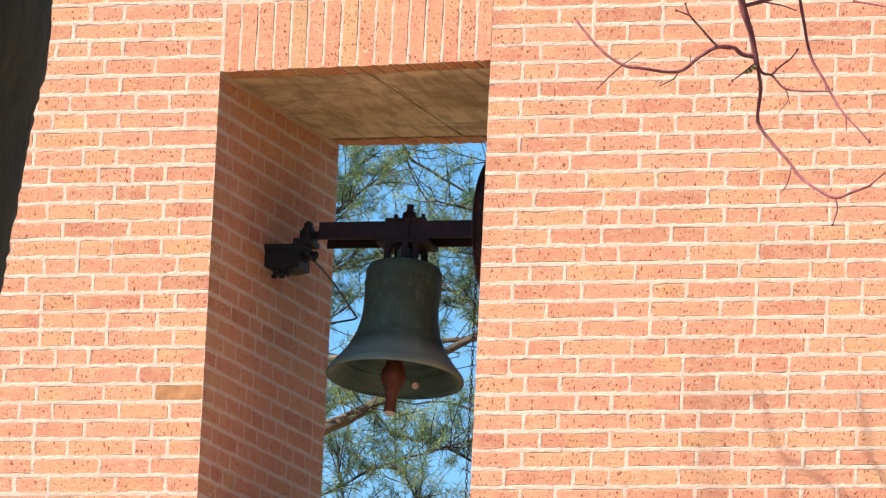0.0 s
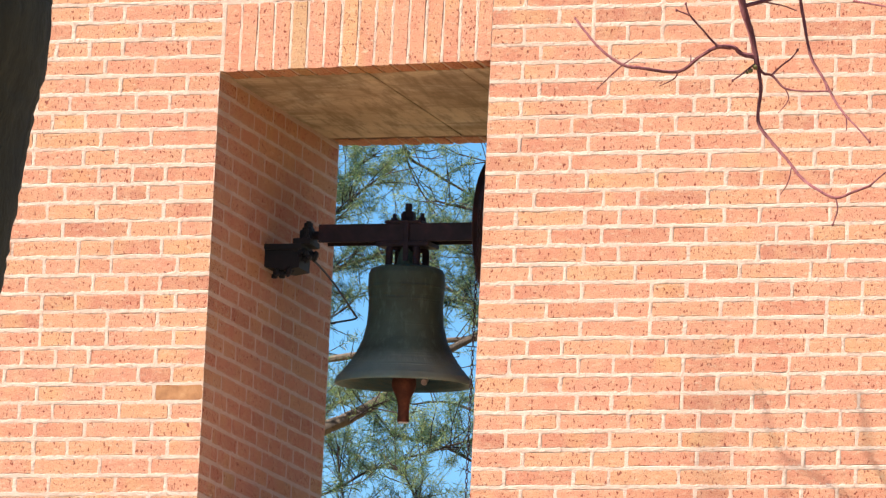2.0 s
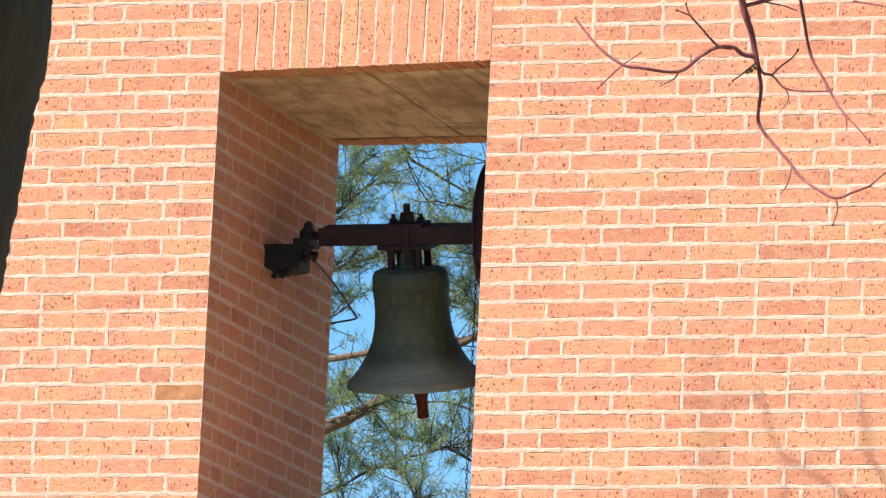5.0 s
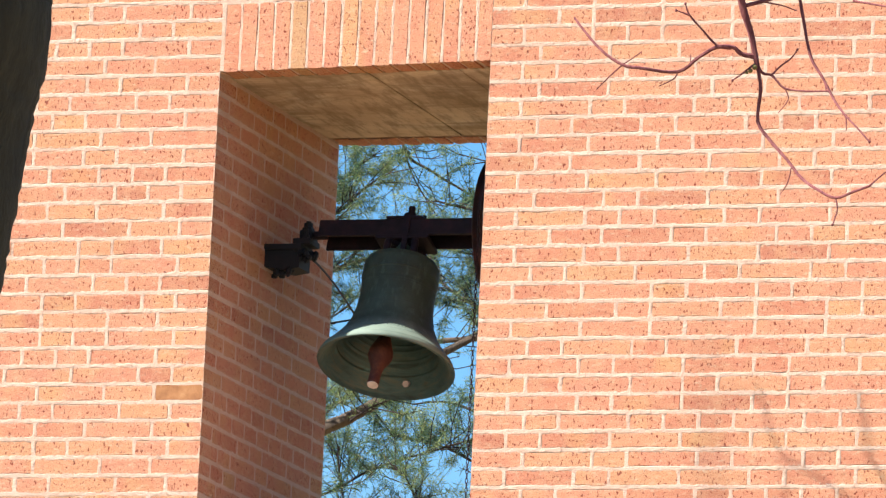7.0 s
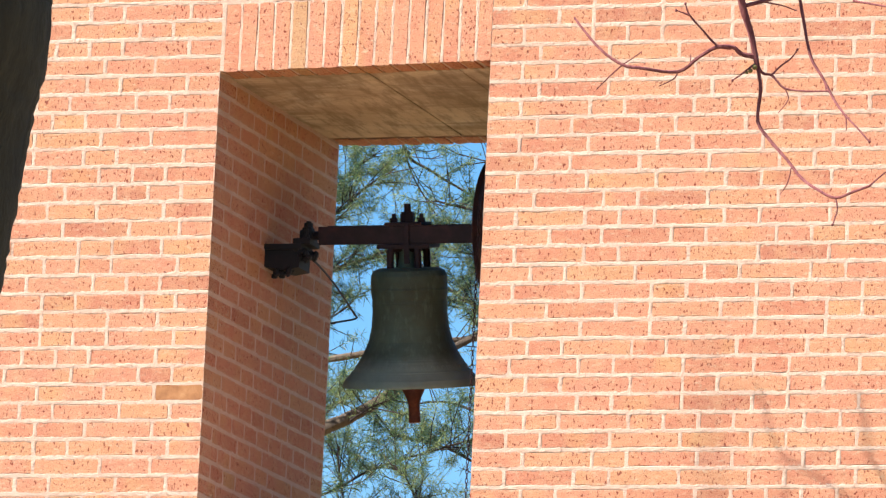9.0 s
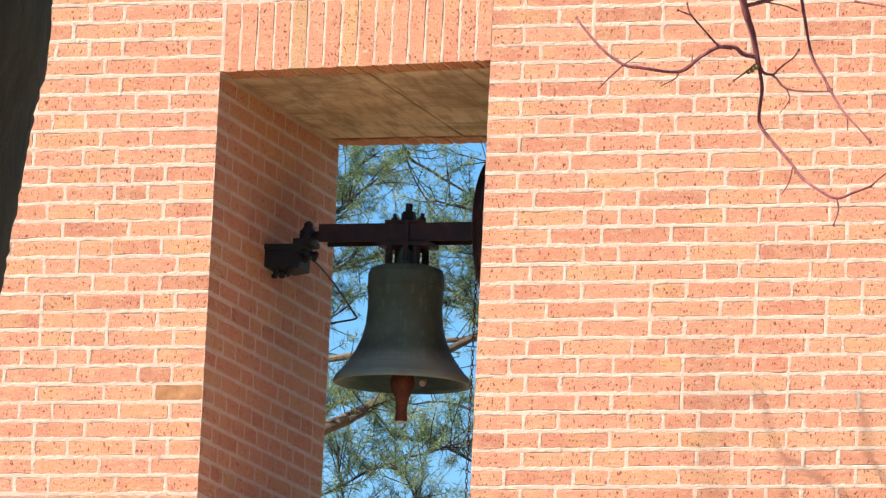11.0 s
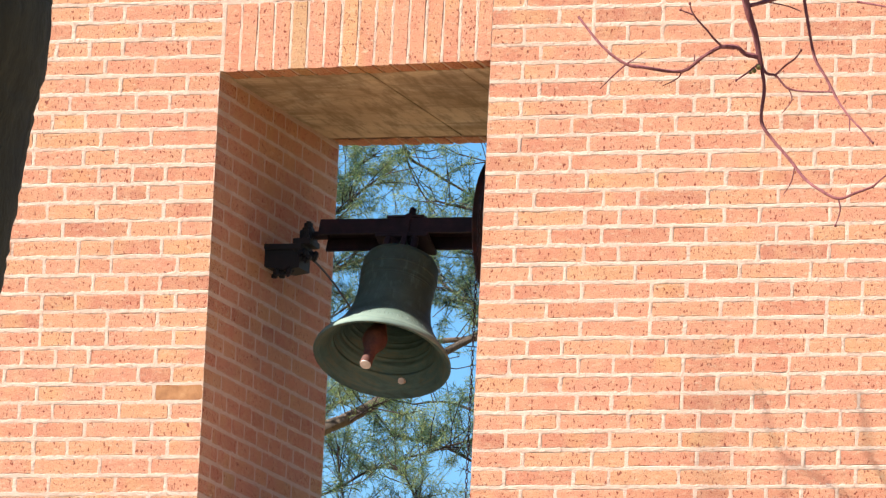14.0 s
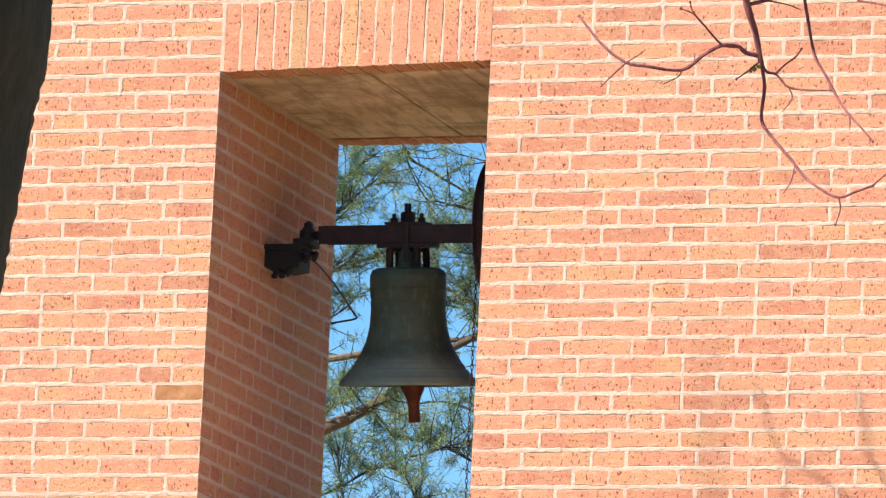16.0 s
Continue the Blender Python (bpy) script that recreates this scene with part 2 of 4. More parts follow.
def add_tube(bm, points, radii, sides=8, wobble=0.0, seed=0):
    """A bent, tapered tube along points."""
    pts = [Vector(p) for p in points]
    rnd = random.Random(seed)
    rings = []
    for i, p in enumerate(pts):
        d = (pts[min(i + 1, len(pts) - 1)] - pts[max(i - 1, 0)]).normalized()
        u = d.cross(Vector((0.3, 1.0, 0.1))).normalized()
        w = d.cross(u)
        ring = []
        for k in range(sides):
            a = 2 * math.pi * k / sides
            r = radii[i] * (1 + wobble * rnd.uniform(-1, 1))
            ring.append(bm.verts.new(p + (u * math.cos(a) + w * math.sin(a)) * r))
        rings.append(ring)
    for a, b in zip(rings, rings[1:]):
        for k in range(sides):
            bm.faces.new((a[k], a[(k + 1) % sides], b[(k + 1) % sides], b[k]))
    bm.faces.new(rings[0][::-1])
    bm.faces.new(rings[-1])
    return bm


def smooth_path(points, steps):
    """Points of a soft curve through the given ones."""
    pts = [Vector(p) for p in points]
    out = []
    for i in range(len(pts) - 1):
        a, b = pts[max(i - 1, 0)], pts[i]
        c, d = pts[i + 1], pts[min(i + 2, len(pts) - 1)]
        for s in range(steps):
            t = s / steps
            out.append(0.5 * (2 * b + (c - a) * t + (2 * a - 5 * b + 4 * c - d) * t * t + (3 * b - a - 3 * c + d) * t ** 3))
    return out + [pts[-1]]


def lathe(profile, segs=64, axis="Z"):
    """A turned body from (radius, height) pairs."""
    bm = bmesh.new()
    rings = []
    for r, h in profile:
        if r < 1e-5:
            rings.append([bm.verts.new((0, 0, h))])
        else:
            rings.append([bm.verts.new((r * math.cos(2 * math.pi * k / segs), r * math.sin(2 * math.pi * k / segs), h)) for k in range(segs)])
    for a, b in zip(rings, rings[1:]):
        for k in range(segs):
            q = [a[k % len(a)], a[(k + 1) % len(a)], b[(k + 1) % len(b)], b[k % len(b)]]
            q = list(dict.fromkeys(q))
            if len(q) > 2:
                bm.faces.new(q)
    if axis == "X":
        bmesh.ops.rotate(bm, verts=bm.verts, matrix=Matrix.Rotation(radians(90), 3, "Y"))
    return bm


def add_hex_bolt(bm, x, y, z0, z1, r, nut=0.018):
    add_rod(bm, (x, y, z0), (x, y, z1), r * 0.62, sides=10)
    add_rod(bm, (x, y, z0), (x, y, z0 + nut), r * 1.15, sides=6)
    return bm


# ---- the ground ----
bm = bmesh.new()
bmesh.ops.create_grid(bm, x_segments=80, y_segments=80, size=900.0)
for v in bm.verts:
    far = max(0.0, v.co.length - 60.0)
    v.co.z = noise.noise(v.co * 0.01) * min(far * 0.02, 4.0)
me = bpy.data.meshes.new("ground")
bm.to_mesh(me)
bm.free()
me.materials.append(GRASS)
tagged(new("ground", me), "pale dry winter grass lawn reaching to the horizon", "ground", kind="structure")

# ---- the brick bell wall ----
W, DEPTH, RISE = 0.8933, 1.1576, 0.0153
H_PITCH, JOINT = 0.112, 0.0102
# SILL lies just under the view, chosen so that sunlight bounces off it
X_LEFT, X_RIGHT, SILL, TOP = -1.62, 3.30, Z0 - 1.50, 8.62
MORTAR_IN = 0.0050
PITCH_OF = {"H": H_PITCH, "Q": H_PITCH * 1.5, "S": H_PITCH * 2}
# the bond, course by course from the top, from the opening's edge outwards
LEFT_BOND = ("HSHSS QHSSH HSHHS SQSSH HSHQS QHSHS HSHHS SQSSH HSHQS QHHQHS HHHQSS QSQHS HQSSS QQHSS HSHHS QHHSHS HHSHS QQSSH "
             "HSHHS QSHHS HHSSS QQSSH HQSHS QSQSH HHSHS QQSSH HQSHS QSHSH").split()
RIGHT_BOND = ("HSSHSHSS SHSSHSS HSHHSSS QSSSHSS HHSSSSHS QSSHQSSH HSHSHSSH QHSHSHHSS HSSHSSSS QHSSSHHS HSSSHSSH QSHSSSSH HSHHSHSS SQSHSHHS HSHSSSS QHSSHSHS HSSHSHSS SSHSHSHS "
              "HSSHSSSS QHSHSSHS HSHSSHSS QHSQHSHS HSHSSHSS QHSHHHSHS HHSSSHSS QSHSHSHS HSHSSHSS QHSSHHHHS").split()
FIRST_COURSE = -3
# the bond of the reveal, course by course from the soffit down, from the face inwards
REVEAL_BOND = ("QHSHHS HSHHSS SQSHQS HSHHSS QSSHSQ HHHSSSH QSHSHS HSHHHSHH QHSHSHQ HSHSHSH QSSSSH HQQHHHSH SQHHSS HSHHSSH QHSHHSQ HSHSHSH QSSHQHH "
               "HHHHHHHSH QHHHHHHHQ HSHHSSH QHSHSQH HHHSHSS QSHSHSH").split()
REVEAL_PITCH = {"H": 0.1172, "Q": 0.1755, "S": 0.2345}
REVEAL_FIRST = {"H": 0.108, "Q": 0.167, "S": 0.222}
LAID = {"front": [], "reveal": [], "soldier": []}      # outlines of the bricks laid on each face, for the joints between them


def course_floor(n, side):
    """Height of the foot of course n; course 1 lies right under the lintel."""
    return Z0 - n * COURSE + (RISE if side > 0 else 0.0)


def brick_data(length, tall, deep, seed, true_end=False):
    """Vertices and faces of a rough brick whose face looks to -y, its left foot at the origin."""
    rnd = random.Random(seed)
    w = lambda s: rnd.uniform(-s, s)
    l, h, e = length, tall, 0.0026
    k = [rnd.choice((0.0012, 0.002, 0.003, 0.006)) for _ in range(4)]
    f = 0.0013
    out = [(w(f), k[0]), (k[0], w(e) * .6), (l * rnd.uniform(.25, .4), w(e)), (l * rnd.uniform(.6, .75), w(e)), (l - k[1], w(e) * .6),
           (l + w(f), k[1]), (l + w(f), h - k[2]), (l - k[2], h + w(e) * .6), (l * rnd.uniform(.6, .75), h + w(e)), (l * rnd.uniform(.25, .4), h + w(e)), (k[3], h + w(e) * .6), (w(f), h - k[3])]
    if true_end:
        out[5], out[6] = (l + 0.0004, k[1]), (l + 0.0004, h - k[2])
    n = len(out)
    cx, cz = l / 2, h / 2
    tip = w(0.0003)
    verts = []
    for x, z in out:
        verts.append((x + (0.0011 if x < cx else -0.0011), w(0.00025) + tip * (x - cx) / l, z + (0.0011 if z < cz else -0.0011)))
    verts += [(x, 0.0014, z) for x, z in out] + [(x, deep, z) for x, z in out]
    faces = [tuple(range(n))]
    for r in (0, n):
        faces += [(r + (k + 1) % n, r + k, r + n + k, r + n + (k + 1) % n) for k in range(n)]
    return verts, faces


def brick_mesh(length, tall, deep, seed, true_end=False):
    me = bpy.data.meshes.new("brick")
    v, f = brick_data(length, tall, deep, seed, true_end)
    me.from_pydata(v, [], f)
    me.materials.append(BRICK)
    return me


BRICKS = {}
for kind in "HQS":
    BRICKS[kind] = [brick_mesh(PITCH_OF[kind] - JOINT, TALL, 0.102, 40 + 7 * ord(kind) + i) for i in range(8)]
for kind in "HQS":
    for turned, run in REVEAL_FIRST.items():
        BRICKS["corner " + kind + turned] = [brick_mesh(PITCH_OF[kind] - JOINT, TALL, run - JOINT, 900 + i, True) for i in range(6)]
    BRICKS["reveal " + kind] = [brick_mesh(REVEAL_PITCH[kind] - JOINT, TALL, 0.102, 980 + 7 * ord(kind) + i) for i in range(8)]
BRICKS["V"] = [brick_mesh(0.0482, 0.216, 0.102, 950 + i) for i in range(6)]
for me in BRICKS["V"]:
    me.materials[0] = SOLDIER


def mass(name, boxes, label):
    bm = bmesh.new()
    for b in boxes:
        add_box(bm, *b)
    me = bpy.data.meshes.new(name)
    bm.to_mesh(me)
    bm.free()
    me.materials.append(MORTAR)
    return tagged(new(name, me), label, "wall", kind="structure")


m = MORTAR_IN
PIER_TOP = course_floor(FIRST_COURSE - 1, -1)
wall_left = mass("wall_left", [(X_LEFT, -m, m, DEPTH - m, 0, PIER_TOP)], "sunlit orange-red brick pier with cream mortar joints beside the bell opening")
wall_right = mass("wall_right", [(W + m, X_RIGHT, m, DEPTH - m, 0, PIER_TOP)], "sunlit orange-red brick wall with wide cream mortar joints")
wall_top = mass("wall_upper", [(X_LEFT, X_RIGHT, m, DEPTH - m, PIER_TOP + 0.0005, TOP)], "orange-red brickwork above the bell opening")
wall_foot = mass("wall_lower", [(-m + 0.0005, W + m - 0.0005, m, DEPTH - m, 0, SILL)], "orange-red brickwork below the bell opening")
lintel = mass("lintel", [(0.0005, W - 0.0005, m, 0.1, Z0 + 0.03, PIER_TOP), (0.0005, W - 0.0005, DEPTH - 0.104, DEPTH - m, Z0 + 0.0085, PIER_TOP)],
              "soldier course of upright orange-red bricks over the opening")

for v in lintel.data.vertices:      # its front foot rises like the soldiers
    if v.co.y < 0.5 and v.co.z < Z0 + 0.1:
        v.co.z = Z0 + 0.0095 + 0.018 * v.co.x / W

rest = {"v": [], "f": []}       # bricks away from the opening, joined


def lay_rest(kind, length, tall, deep, place, seed):
    v, f = brick_data(length, tall, deep, seed)
    o = len(rest["v"])
    rest["v"] += [tuple(place @ Vector(p)) for p in v]
    rest["f"] += [tuple(i + o for i in q) for q in f]


rnd = random.Random(5)


def place_brick(kind, place, wall):
    ob = new("brick", rnd.choice(BRICKS[kind]))
    ob.parent = wall
    ob.matrix_basis = place @ pose(0, 0, 0, rnd.uniform(-.25, .25), rnd.uniform(-.3, .3), rnd.uniform(-.05, .05))
    return ob


def jitter():
    return rnd.uniform(-0.0004, 0.0002)


def fill_rest(x0, x1, z, face):
    """A run of ordinary brickwork from x0 to x1 along one face."""
    x = x0
    while x1 - x > 0.06:
        kind = rnd.choice("SSSHH")
        length = min(PITCH_OF[kind], x1 - x) - JOINT
        if x1 - x - length - JOINT < 0.07:
            length = x1 - x - JOINT * 0.3
        lay_rest(kind, length, TALL, 0.05, face(x, z), rnd.randrange(9999))
        if face is front:
            LAID["front"].append((x, x + length, z + 0.0055, z + 0.0055 + TALL))
        x += length + JOINT


front = lambda x, z: pose(x, jitter(), z + 0.0055)
back = lambda x, z: pose(x, DEPTH - jitter(), z + 0.006, 0, 0, 180) @ pose(0, 0, 0)
last = FIRST_COURSE + len(LEFT_BOND) - 1
for side, bond, wall in ((-1, LEFT_BOND, wall_left), (1, RIGHT_BOND, wall_right)):
    for i, row in enumerate(bond):
        n = FIRST_COURSE + i
        z = course_floor(n, side) + 0.0055
        x = 0.0 if side < 0 else W
        for j, kind in enumerate(row):
            pitch = PITCH_OF[kind]
            k = kind
            if j == 0:
                turned = REVEAL_BOND[n - 1][0] if 0 < n <= len(REVEAL_BOND) else "H"
                k = "corner " + kind + (turned if side < 0 else "HS"[kind == "H"])
            at = x - pitch + JOINT if side < 0 else x
            LAID["front"].append((at, at + pitch - JOINT, z, z + TALL))
            laid = place_brick(k, pose(at + rnd.uniform(-.002, .002) * (j > 0), jitter(), z + rnd.uniform(-.0012, .0012)), wall)
            if side < 0 and n == 18 and j == 0:
                laid.data = laid.data.copy()
                laid.data.materials[0] = BUFF
                laid.data.materials.append(BRICK)
                for q in laid.data.polygons[1:]:
                    q.material_index = 1
                tagged(laid, "odd buff-brown brick")
            x += side * pitch
        if side < 0:
            fill_rest(X_LEFT, x, z - 0.0055, front)
        else:
            fill_rest(x, X_RIGHT, z - 0.0055, front)
# the reveal that the opening shows: bricks along the depth
for i, row in enumerate(REVEAL_BOND):
    n = i + 1
    z = course_floor(n, -1) + 0.0055
    y = REVEAL_FIRST[row[0]]
    LAID["reveal"].append((0.0, y - JOINT, z, z + TALL))
    for kind in row[1:]:
        run = min(REVEAL_PITCH[kind] - JOINT, DEPTH - y)
        if run < 0.03:
            break
        if run < REVEAL_PITCH[kind] - JOINT - 0.001:
            lay_rest(kind, run, TALL, 0.05, pose(0.0, y, z, 0, 0, 90), rnd.randrange(9999))
        else:
            place_brick("reveal " + kind, pose(rnd.uniform(0, .0007), y, z + rnd.uniform(-.0012, .0012), 0, 0, 90), wall_left)
        LAID["reveal"].append((y, y + run, z, z + TALL))
        y += run + JOINT
    if DEPTH - y > 0.03:
        lay_rest("H", DEPTH - y, TALL, 0.05, pose(0.0, y, z, 0, 0, 90), rnd.randrange(9999))
        LAID["reveal"].append((y, DEPTH, z, z + TALL))
# added pale slab, never in view, that bounces sunlight up into the opening
bm = bmesh.new()
add_box(bm, 0.0015, W - 0.0015, -0.03, DEPTH + 0.03, SILL + 0.0008, SILL + 0.055, 0.006)
me = bpy.data.meshes.new("window_sill")
bm.to_mesh(me)
bm.free()
me.materials.append(CONCRETE)
tagged(new("window_sill", me), "added pale concrete slab, out of view, bouncing light up into the bell opening", "sill", kind="structure")
# soldiers over the opening: their feet rise a little from end to end
SOLDIERS = 16
for i in range(SOLDIERS):
    x = 0.0125 + i * 0.0557
    wide = 0.0482 if i < SOLDIERS - 1 else W - x
    z = Z0 + 0.007 + 0.018 * (i + 0.5) / SOLDIERS
    if i < SOLDIERS - 1:
        place_brick("V", pose(x, jitter() - 0.0005, z, 0, rnd.uniform(-.5, .5), 0), lintel)
    else:
        cut_brick = part("brick", brick_mesh(wide, 0.216, 0.102, 957, True), SOLDIER, lintel)
        cut_brick.data.materials[0] = SOLDIER
        cut_brick.matrix_basis = pose(x, jitter() - 0.0005, z)
    LAID["soldier"].append((x, x + wide, Z0 + 0.007, Z0 + 0.223))
    lay_rest("V", 0.0505, 0.216, 0.102, pose(x + 0.0505, DEPTH, Z0 + 0.006, 0, 0, 180), 70 + i)
# the rest of the wall's faces
n = last + 1
while course_floor(n, -1) > 0.02:
    z = course_floor(n, -1)
    if z > SILL:
        fill_rest(X_LEFT, 0.0, z, front)
        fill_rest(W, X_RIGHT, z, front)
        fill_rest(0.0, DEPTH, z, lambda a, h: pose(-jitter(), a, h + 0.0055, 0, 0, 90))
    else:
        fill_rest(X_LEFT, X_RIGHT, z, front)
    n += 1
n = FIRST_COURSE - 1
while course_floor(n, -1) + COURSE < TOP:
    fill_rest(X_LEFT, X_RIGHT, course_floor(n, -1), front)
    n -= 1
n = 1 + round((Z0 - 0.03) / COURSE) - 1
while course_floor(n, -1) + COURSE < TOP:
    z = course_floor(n, -1)
    spans = [(X_LEFT, 0.0), (W, X_RIGHT)] if SILL - COURSE < z < Z0 + 0.2 else [(X_LEFT, X_RIGHT)]
    for a, b in spans:
        fill_rest(-b, -a, z, lambda q, h: pose(-q, DEPTH - jitter(), h + 0.0055, 0, 0, 180))
    fill_rest(0, DEPTH, z, lambda q, h: pose(X_RIGHT + 0.0, q, h + 0.0055, 0, 0, 90))
    fill_rest(0, DEPTH, z, lambda q, h: pose(X_LEFT - 0.0, DEPTH - q, h + 0.0055, 0, 0, -90))
    if SILL < z < Z0 - 0.03:
        fill_rest(0, DEPTH, z, lambda q, h: pose(W - 0.0, DEPTH - q, h + 0.0055, 0, 0, -90))
    n -= 1
me = bpy.data.meshes.new("brickwork")
me.from_pydata(rest["v"], [], rest["f"])
me.materials.append(BRICK)
tagged(new("brickwork", me), "orange-red bricks of the plain outer parts of the wall", "bricks", kind="stuff")



# the mortar between the bricks: a rough sheet, here recessed, there smeared over the arrises
def value_noise(shape, cell, gen):
    """Soft noise from -1 to 1 over a grid, with features of so many cells."""
    n0, n1 = int(shape[0] / cell) + 3, int(shape[1] / cell) + 3
    g = gen.uniform(-1, 1, (n0, n1))
    a, b = np.arange(shape[0]) / cell, np.arange(shape[1]) / cell
    i, j = a.astype(int), b.astype(int)
    fa, fb = (a - i)[:, None], (b - j)[None, :]
    fa, fb = fa * fa * (3 - 2 * fa), fb * fb * (3 - 2 * fb)
    i, j = i[:, None], j[None, :]
    return (g[i, j] * (1 - fa) + g[i + 1, j] * fa) * (1 - fb) + (g[i, j + 1] * (1 - fa) + g[i + 1, j + 1] * fa) * fb


def mortar_sheet(wall, rects, a0, a1, z0, z1, lay, seed, step=0.0025):
    """Mortar joints over the field a0..a1, z0..z1 of a face; lay turns (along, up, out) into x, y, z."""
    gen = np.random.default_rng(seed)
    na, nz = int(round((a1 - a0) / step)) + 1, int(round((z1 - z0) / step)) + 1
    aa, zz = np.linspace(a0, a1, na), np.linspace(z0, z1, nz)
    inside = np.full((na, nz), -0.02)
    rim = 0.012
    for p, q, u, v in rects:
        i0, i1 = np.searchsorted(aa, (p - rim, q + rim))
        j0, j1 = np.searchsorted(zz, (u - rim, v + rim))
        if i1 > i0 and j1 > j0:
            da = np.minimum(aa[i0:i1] - p, q - aa[i0:i1])[:, None]
            dz = np.minimum(zz[j0:j1] - u, v - zz[j0:j1])[None, :]
            inside[i0:i1, j0:j1] = np.maximum(inside[i0:i1, j0:j1], np.minimum(da, dz))
    shape = (na, nz)
    ragged = inside + 0.0017 * value_noise(shape, 9.0, gen) + 0.0012 * value_noise(shape, 3.2, gen)
    out = 0.00015 + 0.0006 * value_noise(shape, 30.0, gen) + 0.00045 * value_noise(shape, 8.0, gen) + 0.00032 * value_noise(shape, 2.6, gen) + 0.00012 * gen.uniform(-1, 1, shape)
    sink = np.clip((ragged - 0.0010) / 0.0034, 0, 1)
    out -= 0.0034 * sink * sink * (3 - 2 * sink)
    keep = ragged < 0.0056
    keep = keep[:-1, :-1] | keep[1:, :-1] | keep[:-1, 1:] | keep[1:, 1:]
    ids = np.arange(na * nz).reshape(shape)
    quads = np.stack((ids[:-1, :-1][keep], ids[1:, :-1][keep], ids[1:, 1:][keep], ids[:-1, 1:][keep]), 1)
    used, flat = np.unique(quads, return_inverse=True)
    co = np.stack(lay(np.repeat(aa, nz), np.tile(zz, na), out.ravel()), 1)[used]
    me = bpy.data.meshes.new("mortar_joints")
    me.from_pydata(co, [], flat.reshape(-1, 4))
    me.materials.append(MORTAR)
    me.shade_smooth()
    ob = new("mortar_joints", me)
    ob.parent = wall
    return tagged(ob, "rough cream mortar joints", kind="stuff")


face_on = lambda a, z, o: (a, -o, z)
FOOT = Z0 - 1.52
mortar_sheet(wall_left, LAID["front"], -0.86, 0.0, FOOT, PIER_TOP, face_on, 1)
mortar_sheet(wall_right, LAID["front"], W, 2.40, FOOT, PIER_TOP, face_on, 2)
mortar_sheet(wall_top, LAID["front"], -0.86, 2.40, PIER_TOP, Z0 + 0.50, face_on, 3)
mortar_sheet(lintel, LAID["soldier"], 0.0, W, Z0 + 0.009, PIER_TOP, lambda a, z, o: (a, -o, z + 0.018 * a / W * np.clip((PIER_TOP - z) / 0.12, 0, 1)), 4)
mortar_sheet(wall_left, LAID["reveal"], 0.0, DEPTH, FOOT, Z0 + 0.03, lambda a, z, o: (o, a, z), 5)

# concrete soffit of the opening, cast on three boards
bm = bmesh.new()
for a, b in ((-0.0045, 0.458), (0.463, 0.756), (0.759, W - 0.002)):
    lo = lambda x, y: Z0 + 0.006 + (0.018 * x / W) * (1 - y / DEPTH) + 0.004 * y / DEPTH
    y0, y1 = 0.103, DEPTH - 0.106
    vs = [bm.verts.new(c) for c in ((a, y0, lo(a, y0)), (b, y0, lo(b, y0)), (b, y1, lo(b, y1)), (a, y1, lo(a, y1)))]
    vt = [bm.verts.new((v.co.x, v.co.y, PIER_TOP)) for v in vs]
    bm.faces.new(vs)
    bm.faces.new(vt)
    for k in range(4):
        bm.faces.new((vs[k], vs[(k + 1) % 4], vt[(k + 1) % 4], vt[k]))
bmesh.ops.recalc_face_normals(bm, faces=bm.faces)
me = bpy.data.meshes.new("ceiling")
bm.to_mesh(me)
bm.free()
me.materials.append(CONCRETE)
tagged(new("ceiling", me), "board-marked stained concrete soffit of the opening", "ceiling", kind="structure")

# ---- the bell and what swings with it ----
PIVOT = Vector((0.462, 0.55, Z0 - 0.41275))
bell = tagged(new("bell"), "small green-patinated bronze bell swinging from an iron headstock", "bell")
bell.empty_display_size = 0.1
outer = [(0.0000, -0.1053), (0.0660, -0.1053), (0.0960, -0.1072), (0.1145, -0.1150), (0.1212, -0.1310), (0.1218, -0.1556), (0.1216, -0.1694), (0.1234, -0.1713), (0.1234, -0.1763), (0.1218, -0.1782), (0.1205, -0.1969), (0.1203, -0.1989), (0.1200, -0.2028), (0.1188, -0.2048), (0.1190, -0.2462), (0.1235, -0.2954), (0.1345, -0.3397), (0.1526, -0.3791), (0.1639, -0.3988), (0.1672, -0.4027), (0.1697, -0.4077), (0.1710, -0.4096), (0.1853, -0.4303), (0.1886, -0.4323), (0.1925, -0.4382), (0.2046, -0.4510), (0.2143, -0.4628), (0.2192, -0.4727), (0.2203, -0.4786), (0.2187, -0.4825)]
inner = [(0.2187, -0.4825), (0.2126, -0.4830), (0.1999, -0.4756), (0.1826, -0.4549), (0.1646, -0.4293), (0.1646, -0.4234), (0.1496, -0.3988), (0.1478, -0.3919), (0.1306, -0.3545), (0.1290, -0.3466),
         (0.1173, -0.3053), (0.1107, -0.2560), (0.1071, -0.1969), (0.1040, -0.1576), (0.0900, -0.1379), (0.0600, -0.1290), (0.0000, -0.1280)]


def ridged(profile, ridges, step=0.0016):
    """The profile in fine steps, with turned ridges of (height, swell, width)."""
    out = []
    for (r0, h0), (r1, h1) in zip(profile, profile[1:]):
        n = max(1, int(math.hypot(r1 - r0, h1 - h0) / step)) if abs(h1 - h0) > 0.004 else 1
        for i in range(n):
            r, h = r0 + (r1 - r0) * i / n, h0 + (h1 - h0) * i / n
            out.append((r + sum(a * math.exp(-((h - q) / w) ** 2) for q, a, w in ridges), h))
    return out + [profile[-1]]


